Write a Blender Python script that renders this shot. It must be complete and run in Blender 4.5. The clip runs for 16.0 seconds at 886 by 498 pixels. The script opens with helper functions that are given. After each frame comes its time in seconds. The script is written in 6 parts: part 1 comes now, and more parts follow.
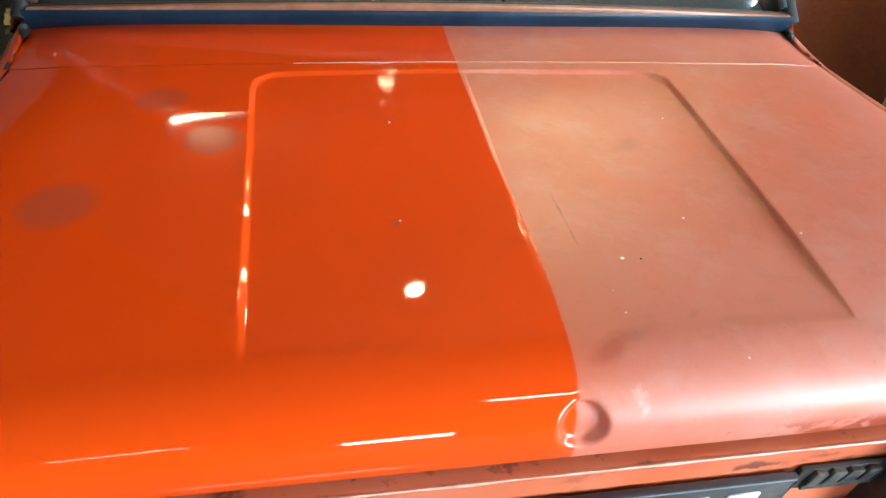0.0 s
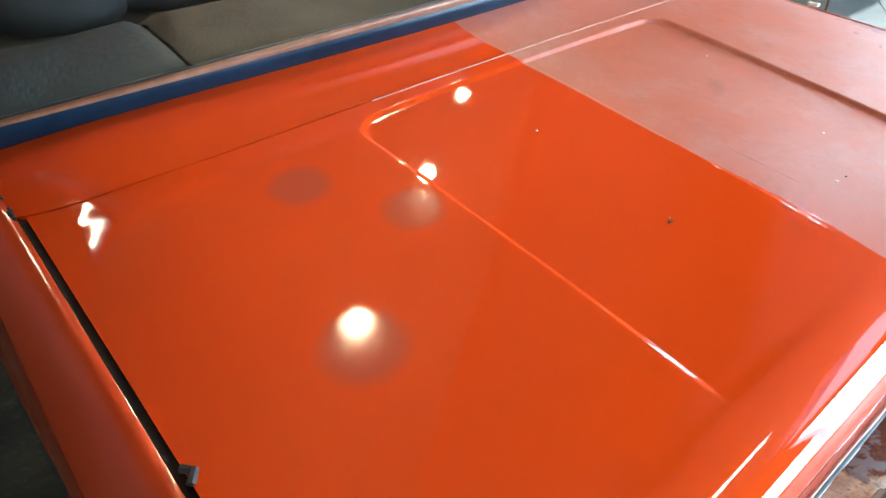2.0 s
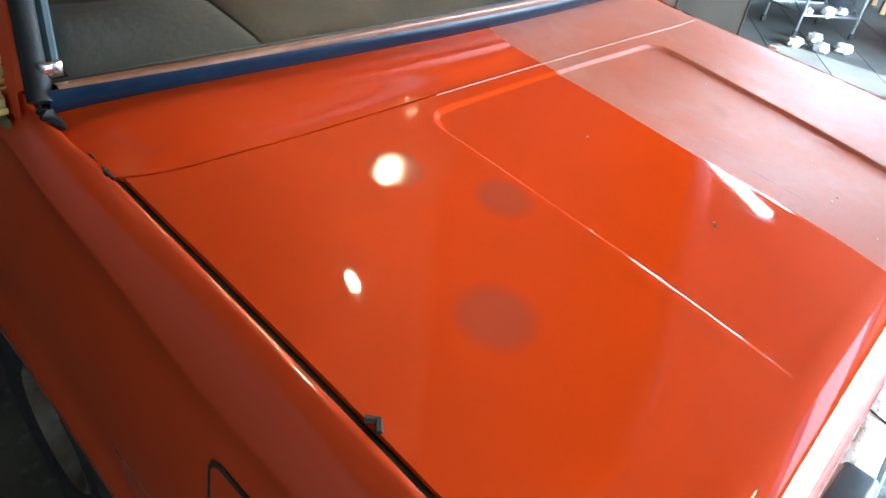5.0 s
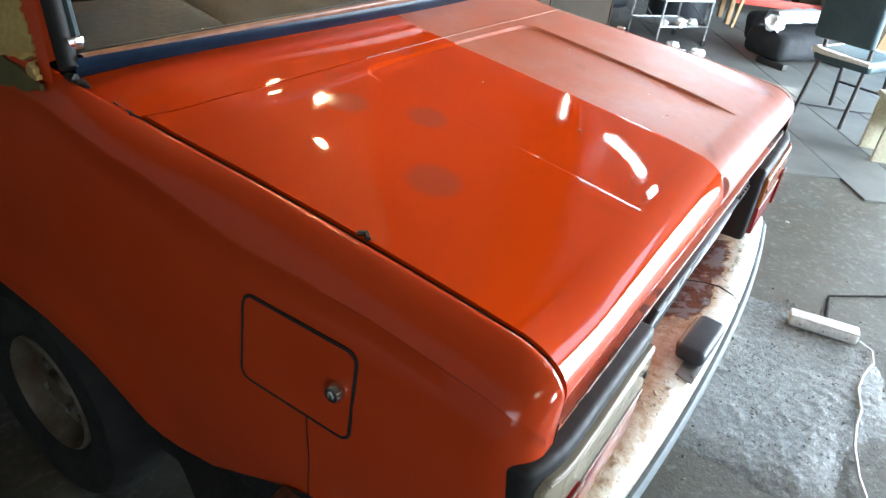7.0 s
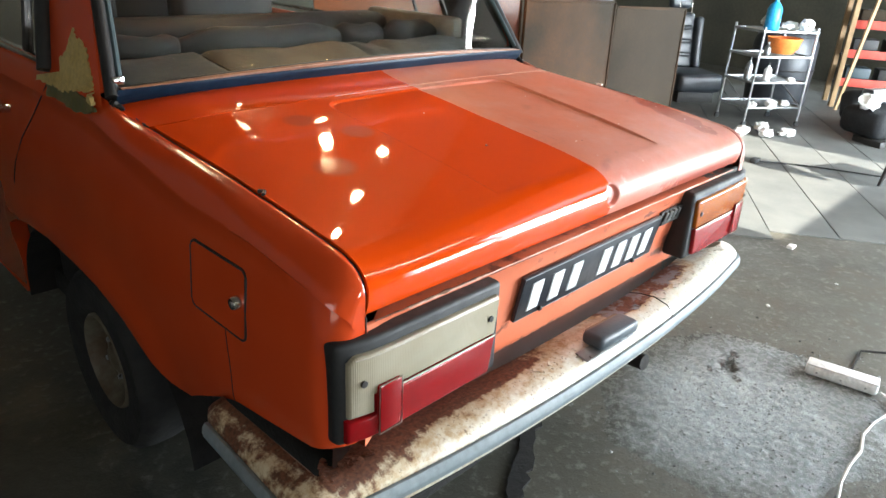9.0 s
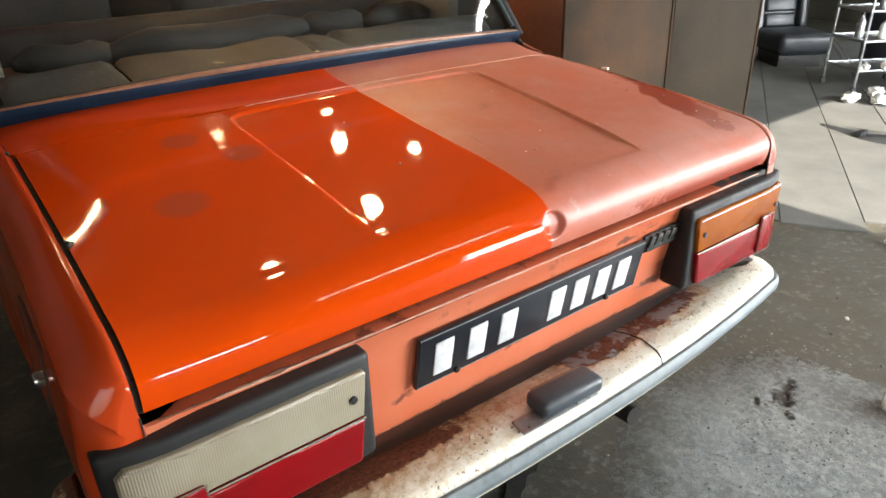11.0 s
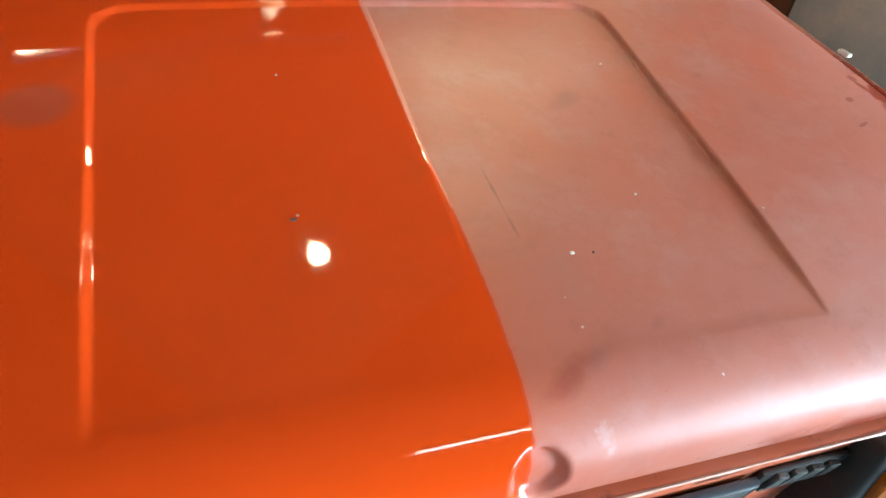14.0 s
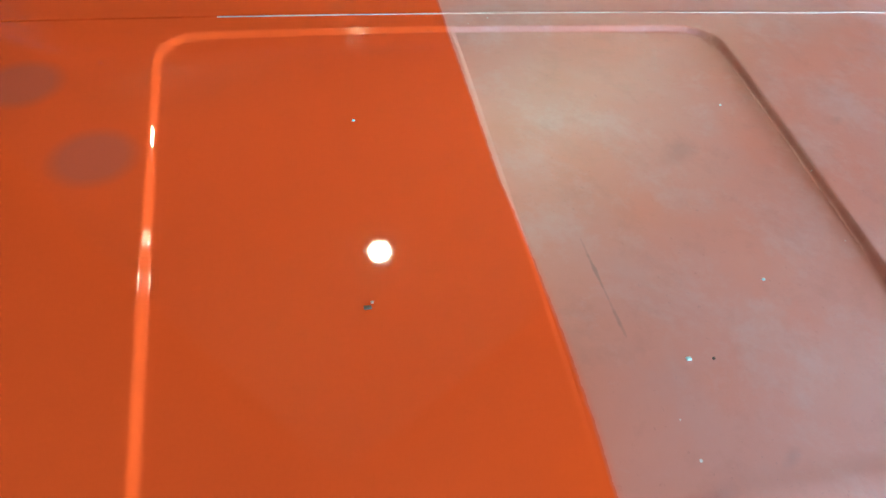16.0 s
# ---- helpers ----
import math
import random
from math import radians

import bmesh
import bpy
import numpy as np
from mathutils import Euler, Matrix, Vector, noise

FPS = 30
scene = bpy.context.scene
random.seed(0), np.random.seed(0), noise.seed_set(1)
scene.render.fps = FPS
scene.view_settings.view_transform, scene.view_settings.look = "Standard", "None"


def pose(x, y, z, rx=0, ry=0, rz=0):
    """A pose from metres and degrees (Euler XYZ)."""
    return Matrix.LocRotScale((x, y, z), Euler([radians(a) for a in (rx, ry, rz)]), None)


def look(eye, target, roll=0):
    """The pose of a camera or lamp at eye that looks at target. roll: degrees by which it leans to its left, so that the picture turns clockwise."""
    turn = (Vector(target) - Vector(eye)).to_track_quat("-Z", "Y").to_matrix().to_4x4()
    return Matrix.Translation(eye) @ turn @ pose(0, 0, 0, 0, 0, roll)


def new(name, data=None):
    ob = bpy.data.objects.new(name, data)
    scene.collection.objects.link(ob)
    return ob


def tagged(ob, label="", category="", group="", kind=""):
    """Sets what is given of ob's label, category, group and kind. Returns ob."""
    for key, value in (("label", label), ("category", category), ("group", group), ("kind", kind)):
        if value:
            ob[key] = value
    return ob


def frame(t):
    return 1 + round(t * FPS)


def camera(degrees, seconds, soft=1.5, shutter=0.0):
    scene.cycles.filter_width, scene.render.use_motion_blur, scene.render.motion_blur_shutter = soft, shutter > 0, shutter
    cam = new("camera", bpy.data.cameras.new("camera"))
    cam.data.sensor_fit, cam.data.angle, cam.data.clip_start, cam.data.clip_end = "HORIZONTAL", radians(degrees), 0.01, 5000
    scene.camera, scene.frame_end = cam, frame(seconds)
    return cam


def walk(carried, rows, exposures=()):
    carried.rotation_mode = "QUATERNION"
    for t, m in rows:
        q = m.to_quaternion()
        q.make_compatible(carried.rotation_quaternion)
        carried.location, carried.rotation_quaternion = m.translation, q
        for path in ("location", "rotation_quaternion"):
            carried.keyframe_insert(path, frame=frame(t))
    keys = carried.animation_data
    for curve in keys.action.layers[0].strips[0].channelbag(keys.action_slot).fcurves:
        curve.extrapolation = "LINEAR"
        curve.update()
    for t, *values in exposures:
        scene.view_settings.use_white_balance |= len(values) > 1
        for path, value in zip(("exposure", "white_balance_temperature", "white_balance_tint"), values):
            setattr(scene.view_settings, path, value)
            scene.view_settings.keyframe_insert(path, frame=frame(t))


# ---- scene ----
cam = camera(66.0, 16.0)
PATH = [
    (0, (-0.195, -0.392, 1.311), (0.128, 1.253, 0.22), 3.4),
    (0.5, (-0.392, -0.327, 1.304), (0.175, 1.249, 0.212), 0.6),
    (1, (-0.5, -0.196, 1.306), (0.241, 1.279, 0.176), 0.9),
    (1.5, (-0.59, -0.094, 1.312), (0.27, 1.29, 0.152), -0.1),
    (2, (-0.714, -0.064, 1.334), (0.319, 1.195, 0.174), -1.7),
    (2.5, (-0.803, -0.081, 1.328), (0.343, 1.079, 0.169), 0.5),
    (3, (-0.835, -0.092, 1.325), (0.295, 1.079, 0.162), 1.1),
    (3.5, (-0.852, -0.06, 1.342), (0.275, 1.096, 0.162), 4.2),
    (3.7, (-0.84, -0.023, 1.335), (0.263, 1.135, 0.133), 3.9),
    (5.8, (-1.018, 0.052, 1.349), (0.365, 1.006, 0.264), 10.4),
    (6.2, (-1.065, -0.073, 1.342), (0.344, 0.878, 0.288), 9.6),
    (6.5, (-1.12, -0.11, 1.346), (0.358, 0.771, 0.327), 10.1),
    (7, (-1.228, -0.142, 1.326), (0.254, 0.733, 0.307), 7.0),
    (7.5, (-1.263, -0.241, 1.323), (0.195, 0.781, 0.413), 3.1),
    (7.8, (-1.241, -0.335, 1.3), (0.182, 0.775, 0.439), 4.1),
    (8, (-1.237, -0.41, 1.295), (0.134, 0.771, 0.442), 5.7),
    (8.5, (-1.228, -0.548, 1.306), (0.095, 0.721, 0.506), 4.6),
    (8.6, (-1.24, -0.585, 1.3), (0.08, 0.705, 0.529), 3.5),
    (9, (-1.253, -0.694, 1.309), (0.076, 0.565, 0.505), 2.9),
    (9.2, (-1.26, -0.756, 1.326), (0.016, 0.558, 0.522), 1.4),
    (11.3, (-0.63, -0.7, 1.314), (0.376, 0.776, 0.415), -2.0),
    (12, (-0.374, -0.609, 1.316), (0.387, 0.965, 0.344), -0.5),
    (12.5, (-0.294, -0.493, 1.315), (0.492, 1.011, 0.256), -0.4),
    (13, (-0.224, -0.377, 1.318), (0.538, 1.094, 0.199), -1.2),
    (13.5, (-0.166, -0.32, 1.317), (0.418, 1.177, 0.127), 4.7),
    (14, (-0.176, -0.22, 1.291), (0.414, 1.204, 0.016), 8.1),
    (14.5, (-0.249, -0.144, 1.296), (0.443, 1.171, -0.042), 7.7),
    (15, (-0.321, -0.108, 1.3), (0.441, 1.171, -0.035), 9.6),
    (15.5, (-0.294, -0.087, 1.31), (0.348, 1.24, -0.042), 7.6),
    (16, (-0.166, -0.091, 1.311), (0.234, 1.319, -0.05), 6.3),
]
EXPOSURES = [
    (0, 1.94, 6050, 7), (1.5, 2.07, 5500, 4), (2.4, 2.2, 5150, 1), (3.5, 2.16, 5200, 2), (5.8, 2.3, 5450, 5), (6.6, 2.02, 5750, 7), (9, 2.0, 6350, 9),
    (11.3, 1.53, 6900, 13), (12, 1.44, 6950, 13), (12.5, 1.65, 7000, 14), (13.3, 1.70, 6500, 12), (14.5, 1.62, 4750, -11), (15.3, 1.56, 4350, -17),
    (16, 1.96, 3750, -28),
]
walk(cam, [(t, look(eye, target, roll)) for t, eye, target, roll in PATH], EXPOSURES)
# ==== world and light ====
FLOOR = -0.10
world = bpy.data.worlds.new("world")
scene.world = world
world.use_nodes = True
wn = world.node_tree
sky = wn.nodes.new("ShaderNodeTexSky")
sky.sky_type, sky.sun_disc = "NISHITA", False
sky.sun_elevation, sky.sun_rotation = radians(42), radians(182)
wn.links.new(sky.outputs[0], wn.nodes["Background"].inputs[0])
wn.nodes["Background"].inputs[1].default_value = 0.08
scene.view_settings.exposure = 0.0

sun = new("sun", bpy.data.lights.new("sun", "SUN"))
sun.data.energy, sun.data.angle, sun.data.color = 5.0, radians(0.6), (1.0, 0.94, 0.84)
sun.matrix_world = look((0, 0, 6), (0.03, 1.11, 5))


def lamp_area(name, m, sx, sy, power, color):
    ob = new(name, bpy.data.lights.new(name, "AREA"))
    ob.data.shape, ob.data.size, ob.data.size_y = "RECTANGLE", sx, sy
    ob.data.energy, ob.data.color = power, color
    ob.matrix_world = m
    return ob


# daylight in the openings of the workshop: south front, east door, high east window
DAY = (0.87, 0.95, 1.0)
lamp_area("daylight_front", look((5.27, -3.12, 1.22), (5.27, 5.0, 1.12)), 4.55, 2.3, 252, DAY)
lamp_area("daylight_low", look((2.415, -3.12, 0.76), (2.415, 5.0, 0.7)), 0.90, 1.24, 26, DAY)
lamp_area("daylight_window", look((0.11, -3.12, 0.55), (0.11, 5.0, 0.5)), 0.6, 0.36, 6, DAY)
# weak sky fill for the roof light that is added below
lamp_area("roof_fill", look((3.72, -2.2, 2.80), (3.72, -2.1, 0.0)), 1.38, 2.3, 9, DAY)
lamp_area("daylight_door", look((9.12, -1.8, 1.0), (0.0, -1.4, 0.9)), 1.9, 2.0, 22, DAY)
lamp_area("daylight_high", look((9.12, 1.3, 2.15), (0.0, 0.8, 0.9)), 2.0, 0.75, 30, DAY)

BULBS = [(0.022, 1.037, 2.191), (0.651, 1.440, 2.158), (0.635, 1.744, 1.887), (1.285, 1.996, 2.246)]
SHEET_Z = 2.66
# warm fill in an unseen west window, added to lighten the left rear wing
lamp_area("west_fill", look((-2.64, -1.9, 1.0), (5.0, -1.2, 0.7)), 1.55, 1.25, 3.3, (1.0, 0.93, 0.82))
# ---- materials ----


def ramp(nt, fac, stops):
    r = nt.nodes.new("ShaderNodeValToRGB")
    while len(r.color_ramp.elements) < len(stops):
        r.color_ramp.elements.new(0.5)
    for e, (p, c) in zip(r.color_ramp.elements, stops):
        e.position = p
        e.color = (c, c, c, 1) if isinstance(c, (int, float)) else (*c, 1)
    nt.links.new(fac, r.inputs[0])
    return r.outputs[0]


def tex(nt, vec, scale, detail=4.0, rough=0.55, dist=0.0):
    n = nt.nodes.new("ShaderNodeTexNoise")
    n.inputs["Scale"].default_value, n.inputs["Detail"].default_value = scale, detail
    n.inputs["Roughness"].default_value, n.inputs["Distortion"].default_value = rough, dist
    nt.links.new(vec, n.inputs["Vector"])
    return n.outputs["Fac"]


def mixc(nt, fac, a, b):
    m = nt.nodes.new("ShaderNodeMix")
    m.data_type = "RGBA"
    for s, v in ((0, fac), (6, a), (7, b)):
        if isinstance(v, bpy.types.NodeSocket):
            nt.links.new(v, m.inputs[s])
        elif s == 0:
            m.inputs[0].default_value = v
        else:
            m.inputs[s].default_value = (*v, 1)
    return m.outputs[2]


def calc(nt, op, a, b=0.0, c=0.0, clamp=False):
    m = nt.nodes.new("ShaderNodeMath")
    m.operation, m.use_clamp = op, clamp
    for i, v in enumerate((a, b, c)):
        if isinstance(v, bpy.types.NodeSocket):
            nt.links.new(v, m.inputs[i])
        else:
            m.inputs[i].default_value = v
    return m.outputs[0]


def start(name):
    m = bpy.data.materials.new(name)
    m.use_nodes = True
    nt = m.node_tree
    co = nt.nodes.new("ShaderNodeTexCoord")
    return m, nt, nt.nodes["Principled BSDF"], co.outputs["Object"]


def bump(nt, bsdf, height, strength, dist=0.01):
    b = nt.nodes.new("ShaderNodeBump")
    b.inputs["Strength"].default_value, b.inputs["Distance"].default_value = strength, dist
    nt.links.new(height, b.inputs["Height"])
    nt.links.new(b.outputs[0], bsdf.inputs["Normal"])


def surf(name, c1, c2, scale=8.0, rough=(0.5, 0.7), metal=0.0, bumps=0.15, fine=60.0, coat=0.0, spread=(0.35, 0.65), rnd=0.0):
    """Two tones in large blotches, fine grain in relief and gloss."""
    m, nt, p, co = start(name)
    big, small = tex(nt, co, scale, 5), tex(nt, co, fine, 4)
    f = ramp(nt, big, [(spread[0], 0.0), (spread[1], 1.0)])
    col = mixc(nt, f, c1, c2)
    dark = ramp(nt, small, [(0.3, 0.78), (0.7, 1.08)])
    mul = nt.nodes.new("ShaderNodeMix")
    mul.data_type, mul.blend_type = "RGBA", "MULTIPLY"
    mul.inputs[0].default_value = 1.0
    nt.links.new(col, mul.inputs[6])
    nt.links.new(dark, mul.inputs[7])
    nt.links.new(mul.outputs[2], p.inputs["Base Color"])
    nt.links.new(ramp(nt, small, [(0.3, rough[0]), (0.7, rough[1])]), p.inputs["Roughness"])
    p.inputs["Metallic"].default_value = metal
    p.inputs["Coat Weight"].default_value = coat
    if bumps:
        bump(nt, p, small, bumps)
    return m


def sep(nt, co):
    s = nt.nodes.new("ShaderNodeSeparateXYZ")
    nt.links.new(co, s.inputs[0])
    return s.outputs


def spot(nt, xyz, cx, cy, rx, ry, turn=0.0, wob=None, wobble=0.0):
    """1 inside a soft oval of the x-y plane."""
    c, s = math.cos(turn), math.sin(turn)
    dx, dy = calc(nt, "SUBTRACT", xyz[0], cx), calc(nt, "SUBTRACT", xyz[1], cy)
    u = calc(nt, "ADD", calc(nt, "MULTIPLY", dx, c / rx), calc(nt, "MULTIPLY", dy, s / rx))
    v = calc(nt, "ADD", calc(nt, "MULTIPLY", dx, -s / ry), calc(nt, "MULTIPLY", dy, c / ry))
    d = calc(nt, "SQRT", calc(nt, "ADD", calc(nt, "MULTIPLY", u, u), calc(nt, "MULTIPLY", v, v)))
    if wob is not None:
        d = calc(nt, "ADD", d, calc(nt, "MULTIPLY", calc(nt, "SUBTRACT", wob, 0.5), wobble))
    return d


GLOSS = (0.69, 0.062, 0.0024)


def paint_two(name):
    """Half polished, half faded paint, parted by a masked line along the car."""
    m, nt, p, co = start(name)
    xyz = sep(nt, co)
    w1, w2 = tex(nt, co, 9, 5), tex(nt, co, 90, 5, 0.65)
    w3 = tex(nt, co, 3.2, 5, 0.55, 0.25)
    line = calc(nt, "ADD", xyz[0], calc(nt, "MULTIPLY", xyz[1], 0.012))
    line = calc(nt, "ADD", line, calc(nt, "MULTIPLY", calc(nt, "SUBTRACT", w2, 0.5), 0.003))
    far = calc(nt, "DIVIDE", calc(nt, "SUBTRACT", xyz[1], 0.17), 0.20)
    bow = calc(nt, "MAXIMUM", calc(nt, "SUBTRACT", 1.0, calc(nt, "MULTIPLY", far, far)), 0.0)
    line = calc(nt, "SUBTRACT", line, calc(nt, "MULTIPLY", bow, 0.008))
    old = ramp(nt, calc(nt, "ADD", line, 0.5), [(0.4970, 0.0), (0.5010, 1.0)])
    grain = ramp(nt, calc(nt, "ADD", line, 0.5), [(0.510, 0.0), (0.560, 1.0)])
    # just past the line the faded side is redder, as where a cloth has gone over it
    near = ramp(nt, calc(nt, "ADD", line, calc(nt, "MULTIPLY", w1, 0.06)), [(0.0, 1.0), (0.10, 0.0)])
    dull = mixc(nt, ramp(nt, w3, [(0.32, 0.0), (0.68, 1.0)]), (0.48, 0.110, 0.058), (0.52, 0.165, 0.108))
    specks = ramp(nt, tex(nt, co, 160, 3, 0.7), [(0.66, 0.0), (0.72, 0.5)])
    dull = mixc(nt, specks, dull, (0.30, 0.07, 0.04))
    # grey bloom in soft streaks, a few white dust grains, one dark scratch
    w5 = tex(nt, co, 6.0, 6, 0.62, 0.35)
    dull = mixc(nt, ramp(nt, w5, [(0.34, 0.04), (0.74, 0.62)]), dull, (0.47, 0.215, 0.185))
    warm = calc(nt, "MAXIMUM", calc(nt, "MULTIPLY", near, 0.66), ramp(nt, tex(nt, co, 4.5, 5, 0.6, 0.2), [(0.50, 0.0), (0.70, 0.42)]))
    dull = mixc(nt, warm, dull, (0.59, 0.128, 0.056))
    smudge = ramp(nt, tex(nt, co, 12, 7, 0.72, 0.15), [(0.50, 0.0), (0.72, 0.48)])
    dull = mixc(nt, smudge, dull, (0.52, 0.265, 0.232))
    w6 = tex(nt, co, 26, 6, 0.7, 0.2)
    dull = mixc(nt, ramp(nt, w6, [(0.52, 0.0), (0.72, 0.32)]), dull, (0.34, 0.098, 0.062))
    dust = ramp(nt, tex(nt, co, 75, 2, 0.5), [(0.785, 0.0), (0.81, 0.8)])
    dull = mixc(nt, dust, dull, (0.70, 0.66, 0.62))
    scr = ramp(nt, spot(nt, xyz, 0.051, 0.257, 0.042, 0.0017, 1.62, tex(nt, co, 40, 4), 3.0), [(0.3, 0.5), (1.0, 0.0)])
    dull = mixc(nt, scr, dull, (0.16, 0.06, 0.05))
    for cx, cy, r in ((0.143, 0.09, 0.014), (0.394, 0.434, 0.016), (0.19, 0.40, 0.030), (0.075, 0.069, 0.020)):
        sm = ramp(nt, spot(nt, xyz, cx, cy, r, r * 0.5, 0.6, w5, 3.5), [(0.2, 0.30), (1.0, 0.0)])
        dull = mixc(nt, sm, dull, (0.22, 0.09, 0.075))
    # dark red along the crease of the pressed panel: shade put into the colour, with worn red paint
    off = calc(nt, "ABSOLUTE", calc(nt, "SUBTRACT", calc(nt, "SUBTRACT", xyz[0], 0.318), calc(nt, "MULTIPLY", xyz[1], 0.010)))
    crease = calc(nt, "MULTIPLY", ramp(nt, off, [(0.0022, 1.0), (0.0055, 0.0)]), ramp(nt, xyz[1], [(0.10, 0.0), (0.22, 1.0), (0.585, 1.0), (0.60, 0.0)]))
    dull = mixc(nt, calc(nt, "MULTIPLY", crease, ramp(nt, w6, [(0.30, 0.35), (0.6, 0.75)])), dull, (0.34, 0.050, 0.022))
    # bare dark-red patch along the far edge
    d = spot(nt, xyz, 0.628, 0.205, 0.165, 0.056, 1.40, tex(nt, co, 22, 6, 0.6), 1.3)
    bare = ramp(nt, d, [(0.80, 1.0), (0.90, 0.0)])
    d2 = spot(nt, xyz, 0.675, 0.34, 0.16, 0.03, 1.45, tex(nt, co, 34, 6, 0.6), 2.4)
    bare = calc(nt, "MAXIMUM", bare, ramp(nt, d2, [(0.72, 1.0), (0.82, 0.0)]))
    for cx, cy, rx, ry in ((0.657, 0.434, 0.012, 0.008), (0.600, 0.377, 0.009, 0.006), (0.577, 0.324, 0.014, 0.003), (0.66, 0.41, 0.006, 0.02)):
        ds = spot(nt, xyz, cx, cy, rx, ry, 0.4, w2, 1.2)
        bare = calc(nt, "MAXIMUM", bare, ramp(nt, ds, [(0.75, 0.9), (1.05, 0.0)]))
    d3 = spot(nt, xyz, 0.50, 0.012, 0.30, 0.05, 0.05, tex(nt, co, 30, 6, 0.6), 2.6)
    low = ramp(nt, xyz[2], [(0.806, 1.0), (0.822, 0.0)])
    bare = calc(nt, "MAXIMUM", bare, calc(nt, "MULTIPLY", low, ramp(nt, d3, [(0.75, 1.0), (0.85, 0.0)])))
    d4 = spot(nt, xyz, 0.046, 0.058, 0.036, 0.015, 0.5, tex(nt, co, 30, 5, 0.6), 1.6)
    bare = calc(nt, "MAXIMUM", bare, ramp(nt, d4, [(0.3, 0.5), (1.1, 0.0)]))
    dull = mixc(nt, bare, dull, (0.29, 0.036, 0.011))
    smear = ramp(nt, spot(nt, (xyz[0], xyz[2]), 0.063, 0.853, 0.009, 0.014, 0.2, w2, 3.0), [(0.3, 0.20), (0.9, 0.0)])
    dull = mixc(nt, calc(nt, "MULTIPLY", smear, ramp(nt, xyz[1], [(0.03, 1.0), (0.04, 0.0)])), dull, (0.74, 0.62, 0.58))
    # hazy ovals left in the polish
    haze = None
    for cx, cy, r in ((-0.513, 0.309, 0.050), (-0.360, 0.430, 0.042), (-0.436, 0.538, 0.042)):
        h = ramp(nt, spot(nt, xyz, cx, cy, r, r * 0.95, 0.3), [(0.62, 1.0), (1.05, 0.0)])
        haze = h if haze is None else calc(nt, "MAXIMUM", haze, h)
    new_c = mixc(nt, ramp(nt, w3, [(0.3, 0.0), (0.7, 0.25)]), GLOSS, (0.73, 0.072, 0.0030))
    new_c = mixc(nt, calc(nt, "MULTIPLY", haze, 0.40), new_c, (0.24, 0.085, 0.06))
    nt.links.new(mixc(nt, old, new_c, dull), p.inputs["Base Color"])
    r_old = ramp(nt, calc(nt, "ADD", w3, calc(nt, "MULTIPLY", w2, 0.25)), [(0.4, 0.41), (0.85, 0.52)])
    r_old = calc(nt, "SUBTRACT", r_old, calc(nt, "MULTIPLY", bare, 0.12))
    r_new = calc(nt, "ADD", 0.035, calc(nt, "MULTIPLY", haze, 0.07))
    nt.links.new(calc(nt, "ADD", calc(nt, "MULTIPLY", old, r_old), calc(nt, "MULTIPLY", calc(nt, "SUBTRACT", 1.0, old), r_new)), p.inputs["Roughness"])
    p.inputs["IOR"].default_value = 1.5
    nt.links.new(calc(nt, "ADD", 0.5, calc(nt, "MULTIPLY", old, 0.22)), p.inputs["Specular IOR Level"])
    bump(nt, p, calc(nt, "MULTIPLY", calc(nt, "ADD", calc(nt, "SUBTRACT", w2, 0.5), bare), grain), 0.05, 0.004)
    return m


PAINT_LID = paint_two("lid_paint")


def paint_side():
    m, nt, p, co = start("side_paint")
    w1, w2 = tex(nt, co, 4, 2), tex(nt, co, 70, 2)
    col = mixc(nt, ramp(nt, w1, [(0.3, 0.0), (0.7, 1.0)]), (0.58, 0.058, 0.011), (0.61, 0.070, 0.015))
    nt.links.new(col, p.inputs["Base Color"])
    nt.links.new(ramp(nt, calc(nt, "ADD", w1, calc(nt, "MULTIPLY", w2, 0.2)), [(0.4, 0.09), (0.8, 0.14)]), p.inputs["Roughness"])
    return m


PAINT_SIDE = paint_side()


